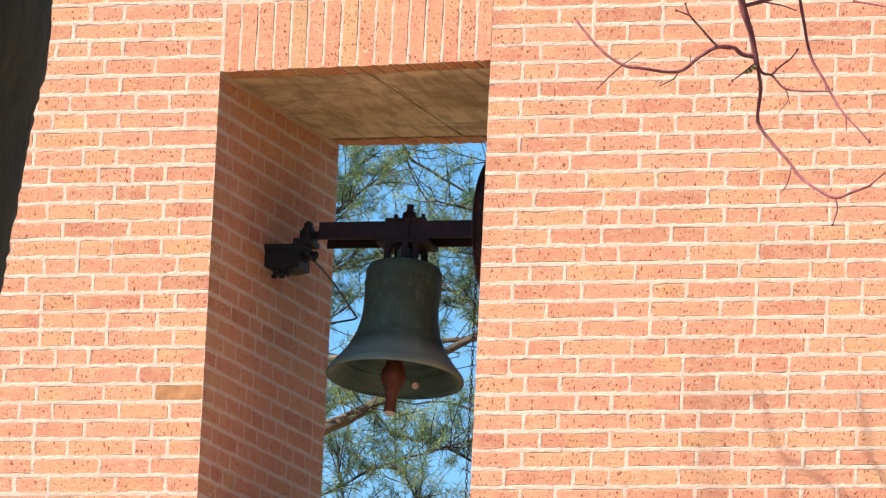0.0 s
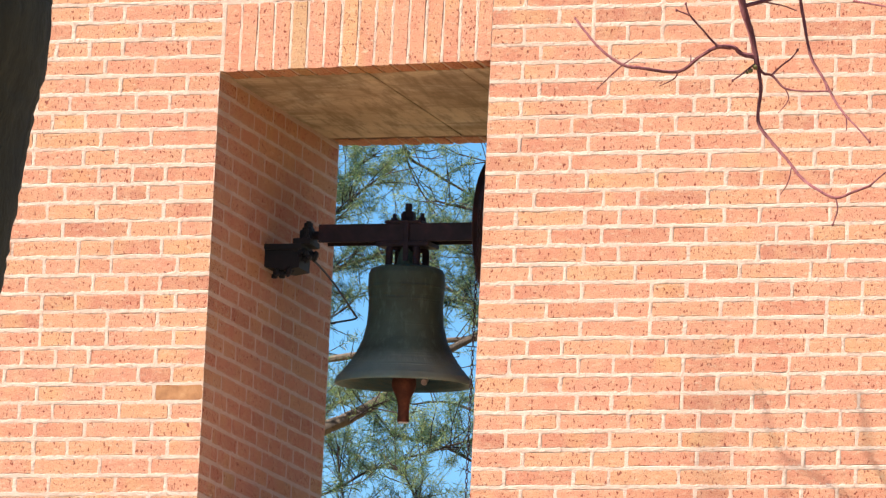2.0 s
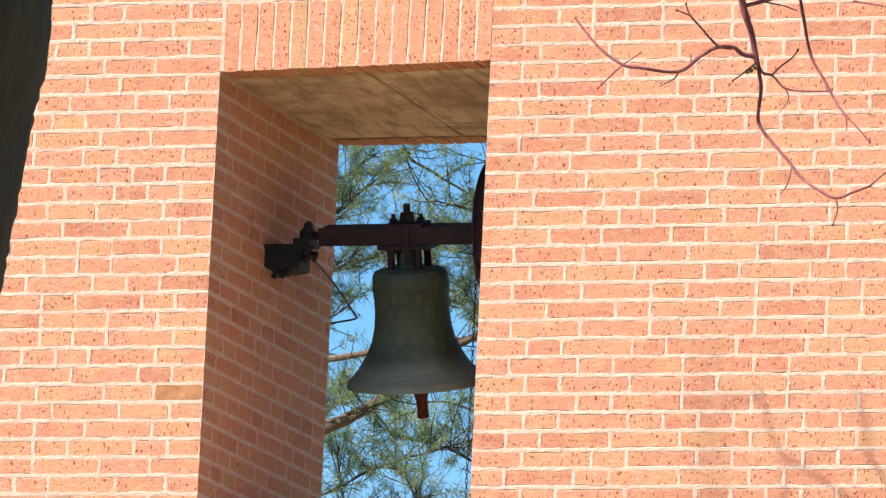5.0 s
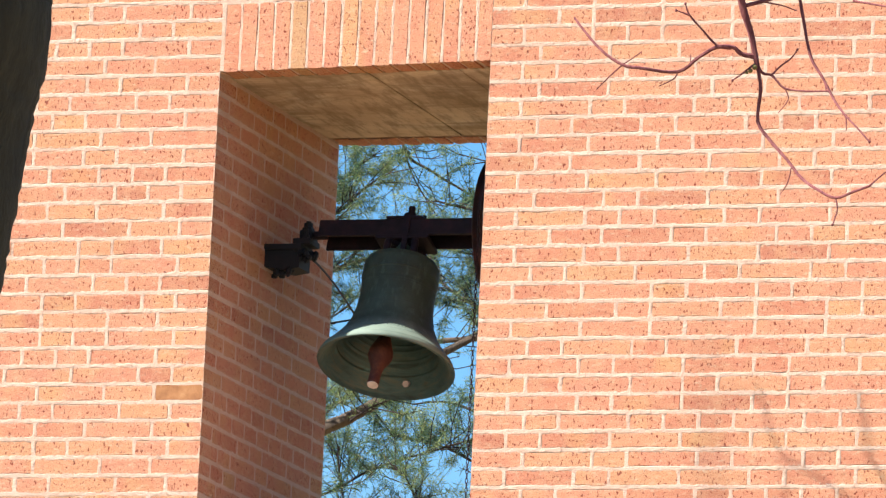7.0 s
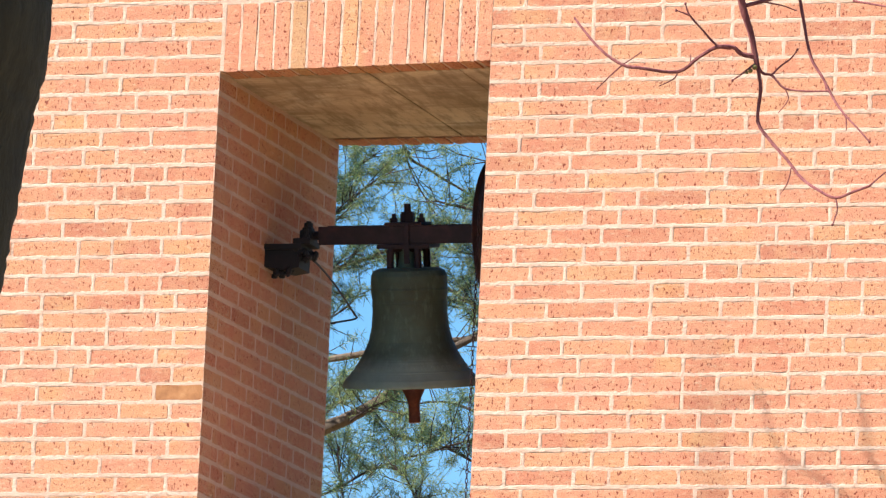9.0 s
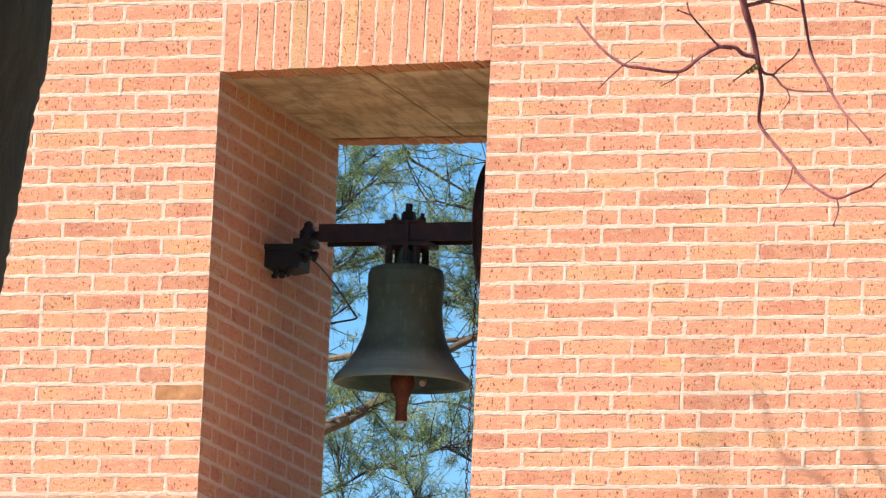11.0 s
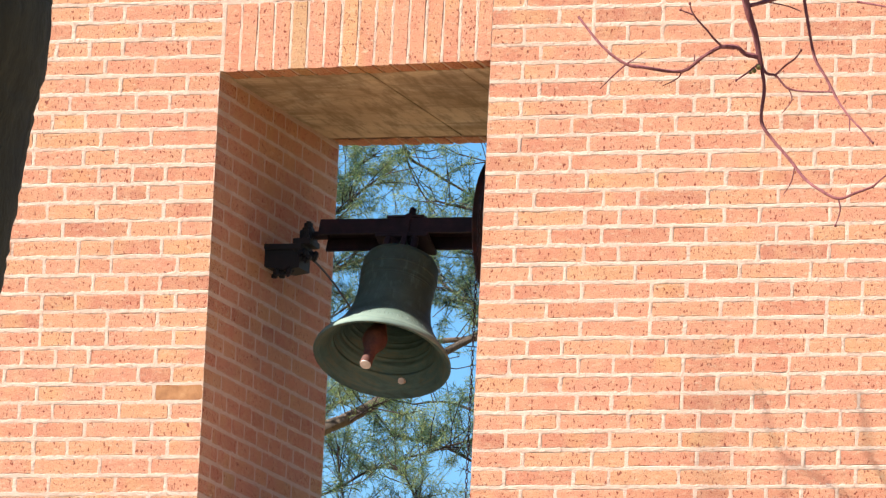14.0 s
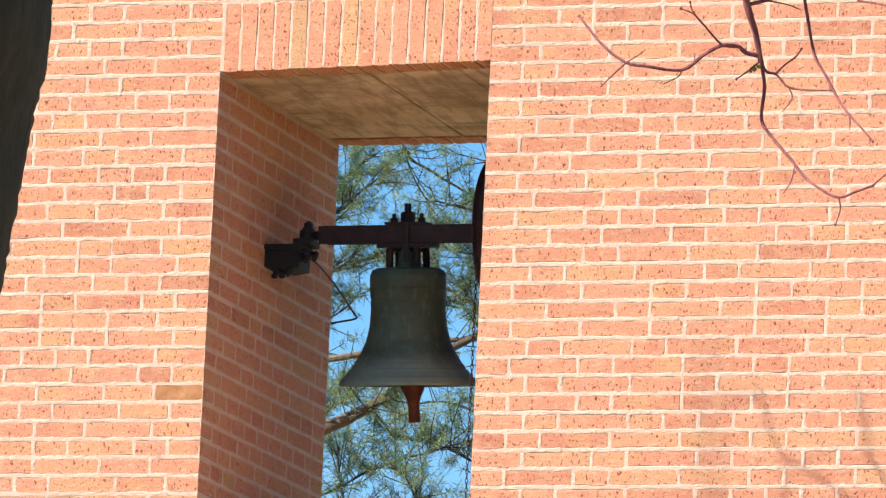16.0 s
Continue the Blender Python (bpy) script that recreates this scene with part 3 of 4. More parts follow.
outer = ridged(outer, [(-0.394, 0.0010, 0.0020), (-0.400, 0.0012, 0.0022), (-0.4335, 0.0013, 0.0020), (-0.4395, 0.0008, 0.0018), (-0.459, 0.0013, 0.0028),
                       (-0.300, 0.0008, 0.0015), (-0.216, 0.0012, 0.0018), (-0.224, 0.0010, 0.0016)])
inner = ridged(inner, [(-h, -a, 0.0035) for h, a in ((0.312, 0.0010), (0.338, 0.0016), (0.356, 0.0008), (0.385, 0.0018), (0.404, 0.0010), (0.432, 0.0014))])
body = part("body", lathe(outer, 96), BRONZE, bell, "green-grey patinated bronze bell body", smooth=True)
part("inner_surface", lathe(inner, 96), INSIDE, body, "brown-streaked inside of the bell", smooth=True)
# raised lettering too worn to read: a ring of small bars on the sound bow
bm = bmesh.new()
rl = random.Random(3)
a = 0.0
slope = math.atan2(0.011, 0.021)
while a < 2 * math.pi - 0.05:
    wd = rl.uniform(0.004, 0.009)
    if rl.random() < 0.82:
        mm = Matrix.Rotation(a, 4, "Z") @ pose(0.1770, 0, -0.4210, 0, 0, 0) @ Matrix.Rotation(-slope, 4, "Y")
        made = bmesh.ops.create_cube(bm, size=1.0)["verts"]
        for v in made:
            v.co = mm @ Vector((v.co.x * 0.0048, v.co.y * wd, v.co.z * 0.0150))
    a += (wd + 0.004) / 0.167
tagged(part("relief_band", bm, BRONZE, body, "band of worn raised lettering"), kind="stuff")
# crown loops
for k in range(4):
    ang = math.pi * (0.25 + 0.5 * k)
    pts = [Vector((0.020, 0, -0.044)), Vector((0.056, 0, -0.045)), Vector((0.064, 0, -0.054)), Vector((0.065, 0, -0.090)), Vector((0.066, 0, -0.118))]
    pts = [Matrix.Rotation(ang, 3, "Z") @ p for p in smooth_path(pts, 4)]
    part("crown_loop", add_tube(bmesh.new(), pts, [0.0118] * len(pts), 10), IRON, bell, smooth=True)
part("crown_post", lathe([(0, -0.03), (0.030, -0.03), (0.030, -0.07), (0.035, -0.100), (0.042, -0.116), (0, -0.116)], 24), BRONZE, bell, smooth=True)
# headstock: an H beam on its side
BX0, BX1 = -0.285, 0.335
bm = add_box(bmesh.new(), BX0, BX1, -0.050, -0.041, -0.029, 0.029, bevel=0.002)
add_box(bm, BX0, BX1, 0.041, 0.050, -0.029, 0.029, bevel=0.002)
add_box(bm, BX0 + 0.001, BX1 - 0.001, -0.0415, 0.0415, 0.016, 0.027)
part("headstock", bm, IRON, bell, "dark rusty steel beam carrying the bell")
part("top_plate", box(-0.062, 0.062, -0.054, 0.054, 0.0295, 0.0385, bevel=0.002), IRON, bell)
part("lower_plate", box(-0.088, 0.088, -0.056, 0.056, -0.0440, -0.0295, bevel=0.003), IRON, bell)
part("centre_bolt", add_hex_bolt(add_rod(bmesh.new(), (0, 0, 0.0385), (0, 0, 0.066), 0.024, sides=6), 0, 0, 0.06, 0.098, 0.018, 0.012), IRON, bell)
for x, y in ((-0.046, 0.0), (0.046, 0.0)):
    part("bolt", add_hex_bolt(bmesh.new(), x, y, 0.0385, 0.066, 0.011, 0.014), IRON, bell)
for x in (0.012,):
    part("strap", box(x - 0.009, x + 0.009, -0.0575, -0.0505, -0.092, 0.0385, bevel=0.002), IRON, bell)
for x, s in ((BX0, -1), (BX1, 1)):
    part("gudgeon", rod((x - s * 0.02, 0, 0), (x + s * 0.075, 0, 0), 0.014, sides=16), IRON, bell, smooth=True)
# rope wheel
WHEEL_X, WHEEL_R = 0.308, 0.242
bm = lathe([(WHEEL_R - 0.05, -0.012), (WHEEL_R, -0.016), (WHEEL_R + 0.004, -0.013), (WHEEL_R - 0.014, -0.004), (WHEEL_R - 0.014, 0.004), (WHEEL_R + 0.004, 0.013),
            (WHEEL_R, 0.016), (WHEEL_R - 0.05, 0.012), (WHEEL_R - 0.05, -0.012)], 64, "X")
bmesh.ops.translate(bm, verts=bm.verts, vec=(WHEEL_X, 0, 0))
wheel = part("wheel", bm, WOOD_WHEEL, bell, "dark grooved rope wheel", smooth=True)
for k in range(6):
    d = Vector((0, math.cos(k * math.pi / 3 + 0.3), math.sin(k * math.pi / 3 + 0.3)))
    o = Vector((WHEEL_X, 0, 0))
    part("spoke", rod(o + d * 0.04, o + d * (WHEEL_R - 0.045), 0.012, sides=8), WOOD_WHEEL, wheel)
part("hub", rod((WHEEL_X - 0.022, 0, 0), (WHEEL_X + 0.022, 0, 0), 0.056, sides=24), WOOD_WHEEL, wheel)
# striking stud inside the lip
part("stud", add_rod(rod((0.016, 0.181, -0.441), (0.015, 0.159, -0.455), 0.0085, 0.0085, sides=14), (0.0152, 0.161, -0.454), (0.0148, 0.156, -0.4565), 0.0105, 0.0105, sides=14),
     STEEL, body, "pale worn metal stud")
# clapper, hung inside the crown
HANG = 0.16
clapper = part("clapper", lathe([(0, 0.01), (0.012, 0.008), (0.014, -0.0195), (0.0125, -0.0976), (0.0135, -0.1854), (0.018, -0.2439), (0.030, -0.2810), (0.0385, -0.3073), (0.0395, -0.3239),
                                 (0.034, -0.3415), (0.0235, -0.3629), (0.0190, -0.3824), (0.0180, -0.4098), (0.0195, -0.4371), (0.0180, -0.4400), (0, -0.4400)], 28), RUST, bell,
               "rust-red iron clapper", smooth=True)
part("worn_tip", lathe([(0, -0.4395), (0.0165, -0.4395), (0.0178, -0.4405), (0.0170, -0.4425), (0, -0.4430)], 20), STEEL, clapper, "bare worn metal tip")
part("clapper_staple", add_tube(bmesh.new(), smooth_path([(0, -0.022, -0.128), (0, -0.018, -0.160), (0, 0.018, -0.160), (0, 0.022, -0.128)], 4), [0.007] * 13, 8), RUST, bell, smooth=True)

# ---- bearings on the reveals ----
def bracket(place, label):
    th = tagged(new("bearing_bracket"), label, "bracket", "bell bearings")
    th.matrix_basis = place
    bm = box(0.0, 0.125, -0.062, 0.062, -0.054, -0.036, bevel=0.003)
    part("shelf", bm, BLACK_IRON, th)
    # scale and old grease under the bearing
    bm = bmesh.new()
    rg = random.Random(11)
    for _ in range(34):
        p = Vector((rg.uniform(0.105, 0.150), rg.uniform(-0.05, 0.02), rg.uniform(-0.082, -0.052)))
        if rg.random() < 0.35:
            p = Vector((rg.uniform(0.030, 0.085), rg.uniform(-0.055, -0.02), rg.uniform(-0.135, -0.112)))
        bmesh.ops.create_icosphere(bm, subdivisions=1, radius=rg.uniform(0.006, 0.014), matrix=Matrix.Translation(p) @ Matrix.Diagonal((1, 1, rg.uniform(0.7, 1.5), 1)))
    tagged(part("grease", bm, BLACK_IRON, th, "crusted black grease"), kind="stuff")
    bm = bmesh.new()
    prof = [(0.0, -0.054), (0.118, -0.054), (0.118, -0.112), (0.070, -0.120), (0.0, -0.108)]
    for y in (-0.052, 0.052):
        ring = [bm.verts.new((x, y, z)) for x, z in prof]
        bm.faces.new(ring)
    vs = list(bm.verts)
    for k in range(5):
        bm.faces.new((vs[k], vs[(k + 1) % 5], vs[5 + (k + 1) % 5], vs[5 + k]))
    part("corbel", bm, BLACK_IRON, th)
    bm = box(0.092, 0.150, -0.050, 0.050, -0.036, -0.016, bevel=0.004)
    add_box(bm, 0.104, 0.148, -0.030, 0.030, -0.018, 0.016, bevel=0.010)
    add_box(bm, 0.110, 0.142, -0.020, 0.020, 0.010, 0.026, bevel=0.006)
    part("pillow_block", bm, BLACK_IRON, th)
    bm = add_hex_bolt(bmesh.new(), 0.126, 0.0, 0.026, 0.046, 0.013, 0.014)
    part("grease_cap", bm, BLACK_IRON, th)
    for y in (-0.038, 0.038):
        part("bolt", add_hex_bolt(bmesh.new(), 0.133, y, -0.016, 0.016, 0.010, 0.012), BLACK_IRON, th)
        part("bolt_end", add_hex_bolt(bmesh.new(), 0.133, y, -0.072, -0.054, 0.011, 0.010), BLACK_IRON, th)
    for x in (0.030, 0.055):
        part("hanging_bolt", add_hex_bolt(bmesh.new(), x, -0.030, -0.142, -0.110, 0.009, 0.012), BLACK_IRON, th)
    return th


bracket(pose(0.0, PIVOT.y, PIVOT.z), "black iron corbel bracket with pillow block on the brick reveal")
bracket(pose(W, PIVOT.y, PIVOT.z, 0, 0, 180), "black iron corbel bracket with pillow block behind the wheel")

# bent stop rod hanging from the bearing
stop = tagged(new("bent_rod"), "thin black bent iron rod hanging from the bearing", "rod")
pts = smooth_path([sight(556, 462, 0.57), sight(566, 472, 0.66), sight(592, 503, 0.90), sight(628, 557, 1.24)], 3) + \
      smooth_path([sight(632, 562, 1.255), sight(624, 566, 1.25), sight(588, 572, 1.215), sight(530, 582, 1.165)], 3)
part("rod", add_tube(bmesh.new(), pts, [0.0034] * len(pts), 8), BLACK_IRON, stop, smooth=True)

# chain from the wheel's rim
chain = tagged(new("chain"), "thin dark steel chain hanging from the rope wheel", "chain")
bm = bmesh.new()
z, k = PIVOT.z + 0.02, 0
cx, cy = PIVOT.x + WHEEL_X + 0.008, PIVOT.y - WHEEL_R - 0.002
while z > SILL + 0.07:
    u = Vector((1, 0, 0)) if k % 2 else Vector((0, 1, 0))
    ring = [Vector((cx, cy, z)) + u * (0.0042 * math.cos(a)) + Vector((0, 0, 0.0095 * math.sin(a))) for a in [i * math.pi / 4 for i in range(8)]]
    for i in range(8):
        add_tube(bm, [ring[i], ring[(i + 1) % 8]], [0.0016, 0.0016], 4)
    z -= 0.0150
    k += 1
part("links", bm, IRON, chain)

# ---- trees ----
def limb(points, r0, r1, steps=4, sides=8, seed=0, wob=0.06, bm=None):
    pts = smooth_path(points, steps)
    n = len(pts) - 1
    return add_tube(bm or bmesh.new(), pts, [r0 + (r1 - r0) * i / n for i in range(n + 1)], sides, wob, seed)


# dark trunk in the foreground
old_tree = tagged(new("tree_trunk"), "dark shaded bark of an old leaning tree trunk", "tree")
side = Vector((math.cos(YAW), math.sin(YAW), 0))
EDGE = ((150, -2600), (128, -1000), (104, -200), (93, 0), (90, 62), (68, 150), (50, 240), (33, 340), (12, 445), (-6, 560), (-30, 900), (-60, 1500), (-80, 3000))
pts = [sight(a, b, -9.9) - side * 0.30 for a, b in EDGE][::-1]
pts = [Vector((pts[0].x, pts[0].y, -0.05))] + [p for p in pts if p.z > 0.4]
sm = smooth_path(pts, 7)
part("trunk", add_tube(bmesh.new(), sm, [0.30] * len(sm), 36, 0.008, 2), DARK_BARK, old_tree, smooth=True)
for k, (h, dx, dz) in enumerate(((0.80, -2.4, 1.4), (0.88, 0.6, 2.6), (0.95, -1.2, 2.2))):
    a = sm[int(h * (len(sm) - 1))]
    part("limb", limb([a, a + side * dx * 0.5 + Vector((0, 0.3, dz * 0.4)), a + side * dx + Vector((0.1, 0.5, dz))], 0.10, 0.02, seed=k), DARK_BARK, old_tree, smooth=True)

# pines behind the wall
TWIG_DARK = bark_material("pine twig", (0.0175, 0.0125, 0.0110), (0.0375, 0.0275, 0.0248), (0.0700, 0.0500, 0.0413), 4.0)
TUFT = []
rt = random.Random(8)
for i in range(120):
    a, c = rt.uniform(0, 2 * math.pi), rt.uniform(-0.35, 0.98)
    s = math.sqrt(max(0.0, 1 - c * c))
    TUFT.append((Vector((s * math.cos(a), s * math.sin(a), c)), rt.uniform(0.55, 1.0), rt.uniform(-0.02, 0.05)))


def add_tuft(store, at, way, size, count, rnd):
    """A brush of thin needles round the end of a twig."""
    q = way.to_track_quat("Z", "Y").to_matrix()
    spin = Matrix.Rotation(rnd.uniform(0, 6.28), 3, "Z")
    for d, ln, back_off in rnd.sample(TUFT, count):
        d = q @ (spin @ d)
        root = at + way * (back_off * 2.2)
        tip = root + d * (size * ln) + Vector((0, 0, -0.006))
        w = d.cross(Vector((rnd.uniform(-1, 1), rnd.uniform(-1, 1), rnd.uniform(-1, 1)))).normalized() * 0.0012
        o = len(store[0])
        mid = root.lerp(tip, 0.55)
        store[0] += [tuple(root - w), tuple(root + w), tuple(mid + w), tuple(tip), tuple(mid - w)]
        store[1] += [(o, o + 1, o + 2, o + 3, o + 4)]


def pine(base, height, limbs, seed, spread, name_label, thin=1.0, lush=1.2):
    """A pine: trunk, limbs, twigs and many needle tufts. limbs: own limbs as point lists."""
    rnd = random.Random(seed)
    tree = tagged(new("pine_tree"), name_label, "tree")
    base = Vector(base)
    part("trunk", limb([base, base + Vector((0.1, 0, height * 0.4)), base + Vector((-0.05, 0.1, height * 0.75)), base + Vector((0, 0, height))], 0.20, 0.03, 8, 14, seed, 0.04), PINE_BARK, tree, smooth=True)
    store, twigs = [[], []], bmesh.new()

    def twig_set(path, dens, tuft):
        for p, q in zip(path, path[1:]):
            for _ in range(max(1, int((q - p).length * dens * lush))):
                a = p.lerp(q, rnd.random())
                way = ((q - p).normalized() * 0.7 + Vector((rnd.uniform(-1, 1), rnd.uniform(-1, 1), rnd.uniform(-0.5, 0.9)))).normalized()
                ln = rnd.uniform(0.07, 0.26)
                b = a + way * ln * 0.6 + Vector((rnd.uniform(-.04, .04), rnd.uniform(-.04, .04), rnd.uniform(-.02, .03)))
                c = b + (way + Vector((0, 0, 0.35))).normalized() * ln * 0.4
                add_tube(twigs, [a, b, c], [0.0034, 0.0026, 0.0019], 4)
                for spot, wy, odds in ((c, (c - b).normalized(), tuft), (b, way, tuft * 0.6)):
                    if rnd.random() < odds:
                        add_tuft(store, spot, wy, rnd.uniform(0.048, 0.080), rnd.randint(54, 76), rnd)
                if rnd.random() < 0.5:
                    w2 = (way + Vector((rnd.uniform(-1, 1), rnd.uniform(-1, 1), rnd.uniform(-0.6, 0.6)))).normalized()
                    e = b + w2 * rnd.uniform(0.08, 0.2)
                    add_tube(twigs, [b, e], [0.0026, 0.0018], 4)
                    if rnd.random() < tuft:
                        add_tuft(store, e, w2, rnd.uniform(0.045, 0.070), rnd.randint(46, 66), rnd)

    for i, (pts, r0, r1, dens, tuft) in enumerate(limbs):
        part("limb", limb(pts, r0, r1, 5, 9, seed + i, 0.08), PINE_BARK if r0 > 0.011 else TWIG_DARK, tree, smooth=True)
        twig_set(smooth_path(pts, 3), dens, tuft)
    for i in range(int(26 * thin)):
        h = height * rnd.uniform(0.35, 0.97)
        a = rnd.uniform(0, 2 * math.pi)
        ln = spread * (1.15 - h / height) * rnd.uniform(0.7, 1.1)
        o = base + Vector((0, 0, h))
        d = Vector((math.cos(a), math.sin(a), 0))
        pts = [o, o + d * ln * 0.5 + Vector((0, 0, 0.1)), o + d * ln + Vector((0, 0, 0.45))]
        part("limb", limb(pts, 0.045, 0.010, 4, 6, seed + i), PINE_BARK, tree, smooth=True)
        twig_set(smooth_path(pts, 3), 9.0, 0.9)
    tagged(part("twig_growth", twigs, TWIG_DARK, tree, "thin grey-brown pine twig growth"), kind="stuff")
    me = bpy.data.meshes.new("needles")
    me.from_pydata(store[0], [], store[1])
    me.materials.append(NEEDLES)
    nd = part("needles", me, NEEDLES, tree, "long green pine needles in tufts")
    tagged(nd, kind="stuff")
    return tree


near = [
    ([sight(200, 880, 12.0), sight(480, 800, 12.0), sight(575, 758, 12.0), sight(640, 728, 12.0), sight(700, 690, 12.1), sight(790, 622, 12.3), sight(1000, 520, 12.6)], 0.042, 0.014, 22, 0.55),
    ([sight(200, 690, 14.8), sight(575, 637, 14.6), sight(645, 626, 14.5), sight(840, 600, 14.6), sight(1100, 620, 14.8)], 0.020, 0.010, 10, 0.30),
    ([sight(300, 560, 15.2), sight(600, 474, 15.0), sight(680, 446, 15.0), sight(760, 415, 15.2)], 0.012, 0.005, 60, 0.95),
    ([sight(300, 520, 13.0), sight(570, 392, 13.2), sight(640, 338, 13.3), sight(676, 312, 13.4)], 0.010, 0.005, 52, 0.95),
    ([sight(420, 420, 13.6), sight(590, 330, 13.6), sight(640, 290, 13.6), sight(665, 275, 13.6)], 0.008, 0.004, 46, 0.95),
    ([sight(720, 150, 16.0), sight(714, 262, 16.0), sight(768, 306, 16.0), sight(840, 350, 16.0), sight(960, 430, 16.0)], 0.009, 0.005, 9, 0.35),
    ([sight(716, 268, 16.0), sight(730, 310, 16.0), sight(752, 350, 16.0), sight(775, 385, 16.0)], 0.005, 0.003, 8, 0.2),
    ([sight(1000, 640, 13.6), sight(870, 560, 13.8), sight(800, 515, 14.0), sight(745, 470, 14.2)], 0.013, 0.005, 54, 0.8),
    ([sight(1000, 420, 14.6), sight(850, 375, 14.6), sight(795, 362, 14.6), sight(770, 355, 14.6)], 0.010, 0.004, 36, 0.95),
    ([sight(1000, 330, 14.9), sight(880, 290, 14.9), sight(855, 288, 14.9)], 0.006, 0.003, 22, 0.95),
    ([sight(1000, 500, 15.6), sight(850, 455, 15.6), sight(790, 440, 15.6)], 0.008, 0.004, 60, 0.9),
    ([sight(620, 745, 11.9), sight(655, 722, 11.9), sight(690, 708, 11.9)], 0.006, 0.003, 60, 0.9),
    ([sight(400, 640, 15.8), sight(590, 560, 15.8), sight(640, 510, 15.8)], 0.006, 0.003, 26, 0.6),
]
low = [
    ([sight(300, 960, 12.6), sight(560, 880, 12.6), sight(660, 830, 12.8), sight(760, 800, 13.0), sight(900, 760, 13.0)], 0.008, 0.004, 46, 0.9),
    ([sight(1100, 960, 13.2), sight(860, 830, 13.2), sight(780, 790, 13.2), sight(690, 770, 13.3)], 0.008, 0.004, 44, 0.9),
    ([sight(1100, 820, 15.6), sight(860, 735, 15.6), sight(790, 712, 15.6), sight(730, 716, 15.6)], 0.010, 0.004, 22, 0.7),
    ([sight(450, 760, 12.9), sight(590, 715, 12.9), sight(630, 700, 12.9)], 0.007, 0.004, 60, 0.9),
    ([sight(620, 1000, 12.4), sight(610, 900, 12.4), sight(600, 830, 12.4), sight(598, 790, 12.4)], 0.008, 0.004, 34, 0.9),
    ([sight(760, 1000, 12.4), sight(740, 900, 12.4), sight(720, 850, 12.4), sight(690, 820, 12.4)], 0.008, 0.004, 64, 0.95),
]
tall_pine = pine((-6.6, 14.2, 0), 13.5, near, 21, 1.35, "tall pine with sunlit green needle tufts behind the wall")
pine((-2.2, 13.4, 0), 7.6, low, 33, 1.1, "younger pine with green needles behind the wall", 0.4, 0.95)

# a knot of cones on the high thin limb
for i, (a, b, q) in enumerate(((712, 268, 15.98), (721, 274, 15.97), (717, 283, 15.99))):
    cone = part("cone", lathe([(0, 0.028), (0.008, 0.024), (0.013, 0.012), (0.015, 0.0), (0.012, -0.012), (0.006, -0.022), (0, -0.025)], 12), TWIG_DARK, tall_pine, "small brown pine cone", smooth=True)
    cone.matrix_basis = Matrix.Translation(sight(a, b, q)) @ pose(0, 0, 0, 40 * i, 60 - 50 * i, 0)

# a bare tree beside the wall, one branch of which hangs into view
bare_tree = tagged(new("bare_tree"), "leafless tree with thin reddish twigs hanging before the wall", "tree")
root = Vector((4.9, -3.6, 0))
part("trunk", limb([root, root + Vector((0.05, 0, 3.5)), root + Vector((-0.15, 0.1, 7.5)), root + Vector((-0.5, 0.3, 12.5))], 0.15, 0.05, 6, 14, 4), DARK_BARK, bare_tree, smooth=True)
HUNG = sight(1312, 0, -3.45)      # where the twig comes into view
CROSS, DROP = (sight(1412, 0, -3.45) - HUNG) / 100, (sight(1312, 100, -3.45) - HUNG) / 100


def twig_at(a, b):
    """A place on the hanging twig's uneven sheet, so far across and down from where it comes into view."""
    return CROSS * a + DROP * b + Vector((0, 0.06 * math.sin(a * 0.011 + b * 0.006), 0))


branch = part("branch", limb([twig_at(410, -760), twig_at(165, -500), twig_at(-14, -145), twig_at(0, 0), twig_at(12, 56), twig_at(20, 112)], 0.016, 0.0068, 5, 8, 3), TWIG_BARK, bare_tree, "dark reddish leafless branch", smooth=True)
branch.matrix_basis = Matrix.Translation(HUNG)
part("limb", limb([root + Vector((-0.15, 0.1, 7.6)), root + Vector((-1.2, 0.1, 8.6)), HUNG + Vector((1.3, -0.1, 1.5)), HUNG + twig_at(410, -760)], 0.05, 0.017, 5, 8, 7), TWIG_BARK, bare_tree, smooth=True)
# twigs high above, whose shade falls on the wall
def shade_of(across, down, d):
    return sight(across, down, 0.0) + Vector((-2.0, -1.0, 2.45)) * d


for i, (pts, r0, r1) in enumerate((
        (((1335, 660), (1356, 730), (1366, 775), (1392, 812), (1450, 846), (1530, 905)), 0.0022, 0.004),
        (((1516, 690), (1534, 760), (1540, 812), (1566, 848), (1600, 920)), 0.0030, 0.005),
        (((1300, 690), (1340, 705), (1356, 730)), 0.0016, 0.0022),
        (((1392, 812), (1384, 850), (1396, 890)), 0.0016, 0.0022))):
    part("twig", limb([shade_of(a, b, 0.8) for a, b in pts], r0, r1, 4, 6, 90 + i, 0.12), TWIG_BARK, bare_tree, smooth=True)
for i, pts in enumerate(((shade_of(1262, 560, 2.2), shade_of(1258, 720, 2.2), shade_of(1264, 920, 2.2), shade_of(1330, 1250, 2.2), shade_of(1800, 1750, 2.2), root + Vector((-0.2, 0.1, 8.2))),
                         (shade_of(1530, 905, 0.8), shade_of(1600, 920, 0.8), shade_of(1760, 1060, 0.9), shade_of(2100, 1500, 1.3), root + Vector((-0.3, 0.1, 7.9))))):
    part("limb", limb(pts, (0.0020, 0.0032)[i], 0.012, 5, 8, 97 + i), TWIG_BARK, bare_tree, smooth=True)
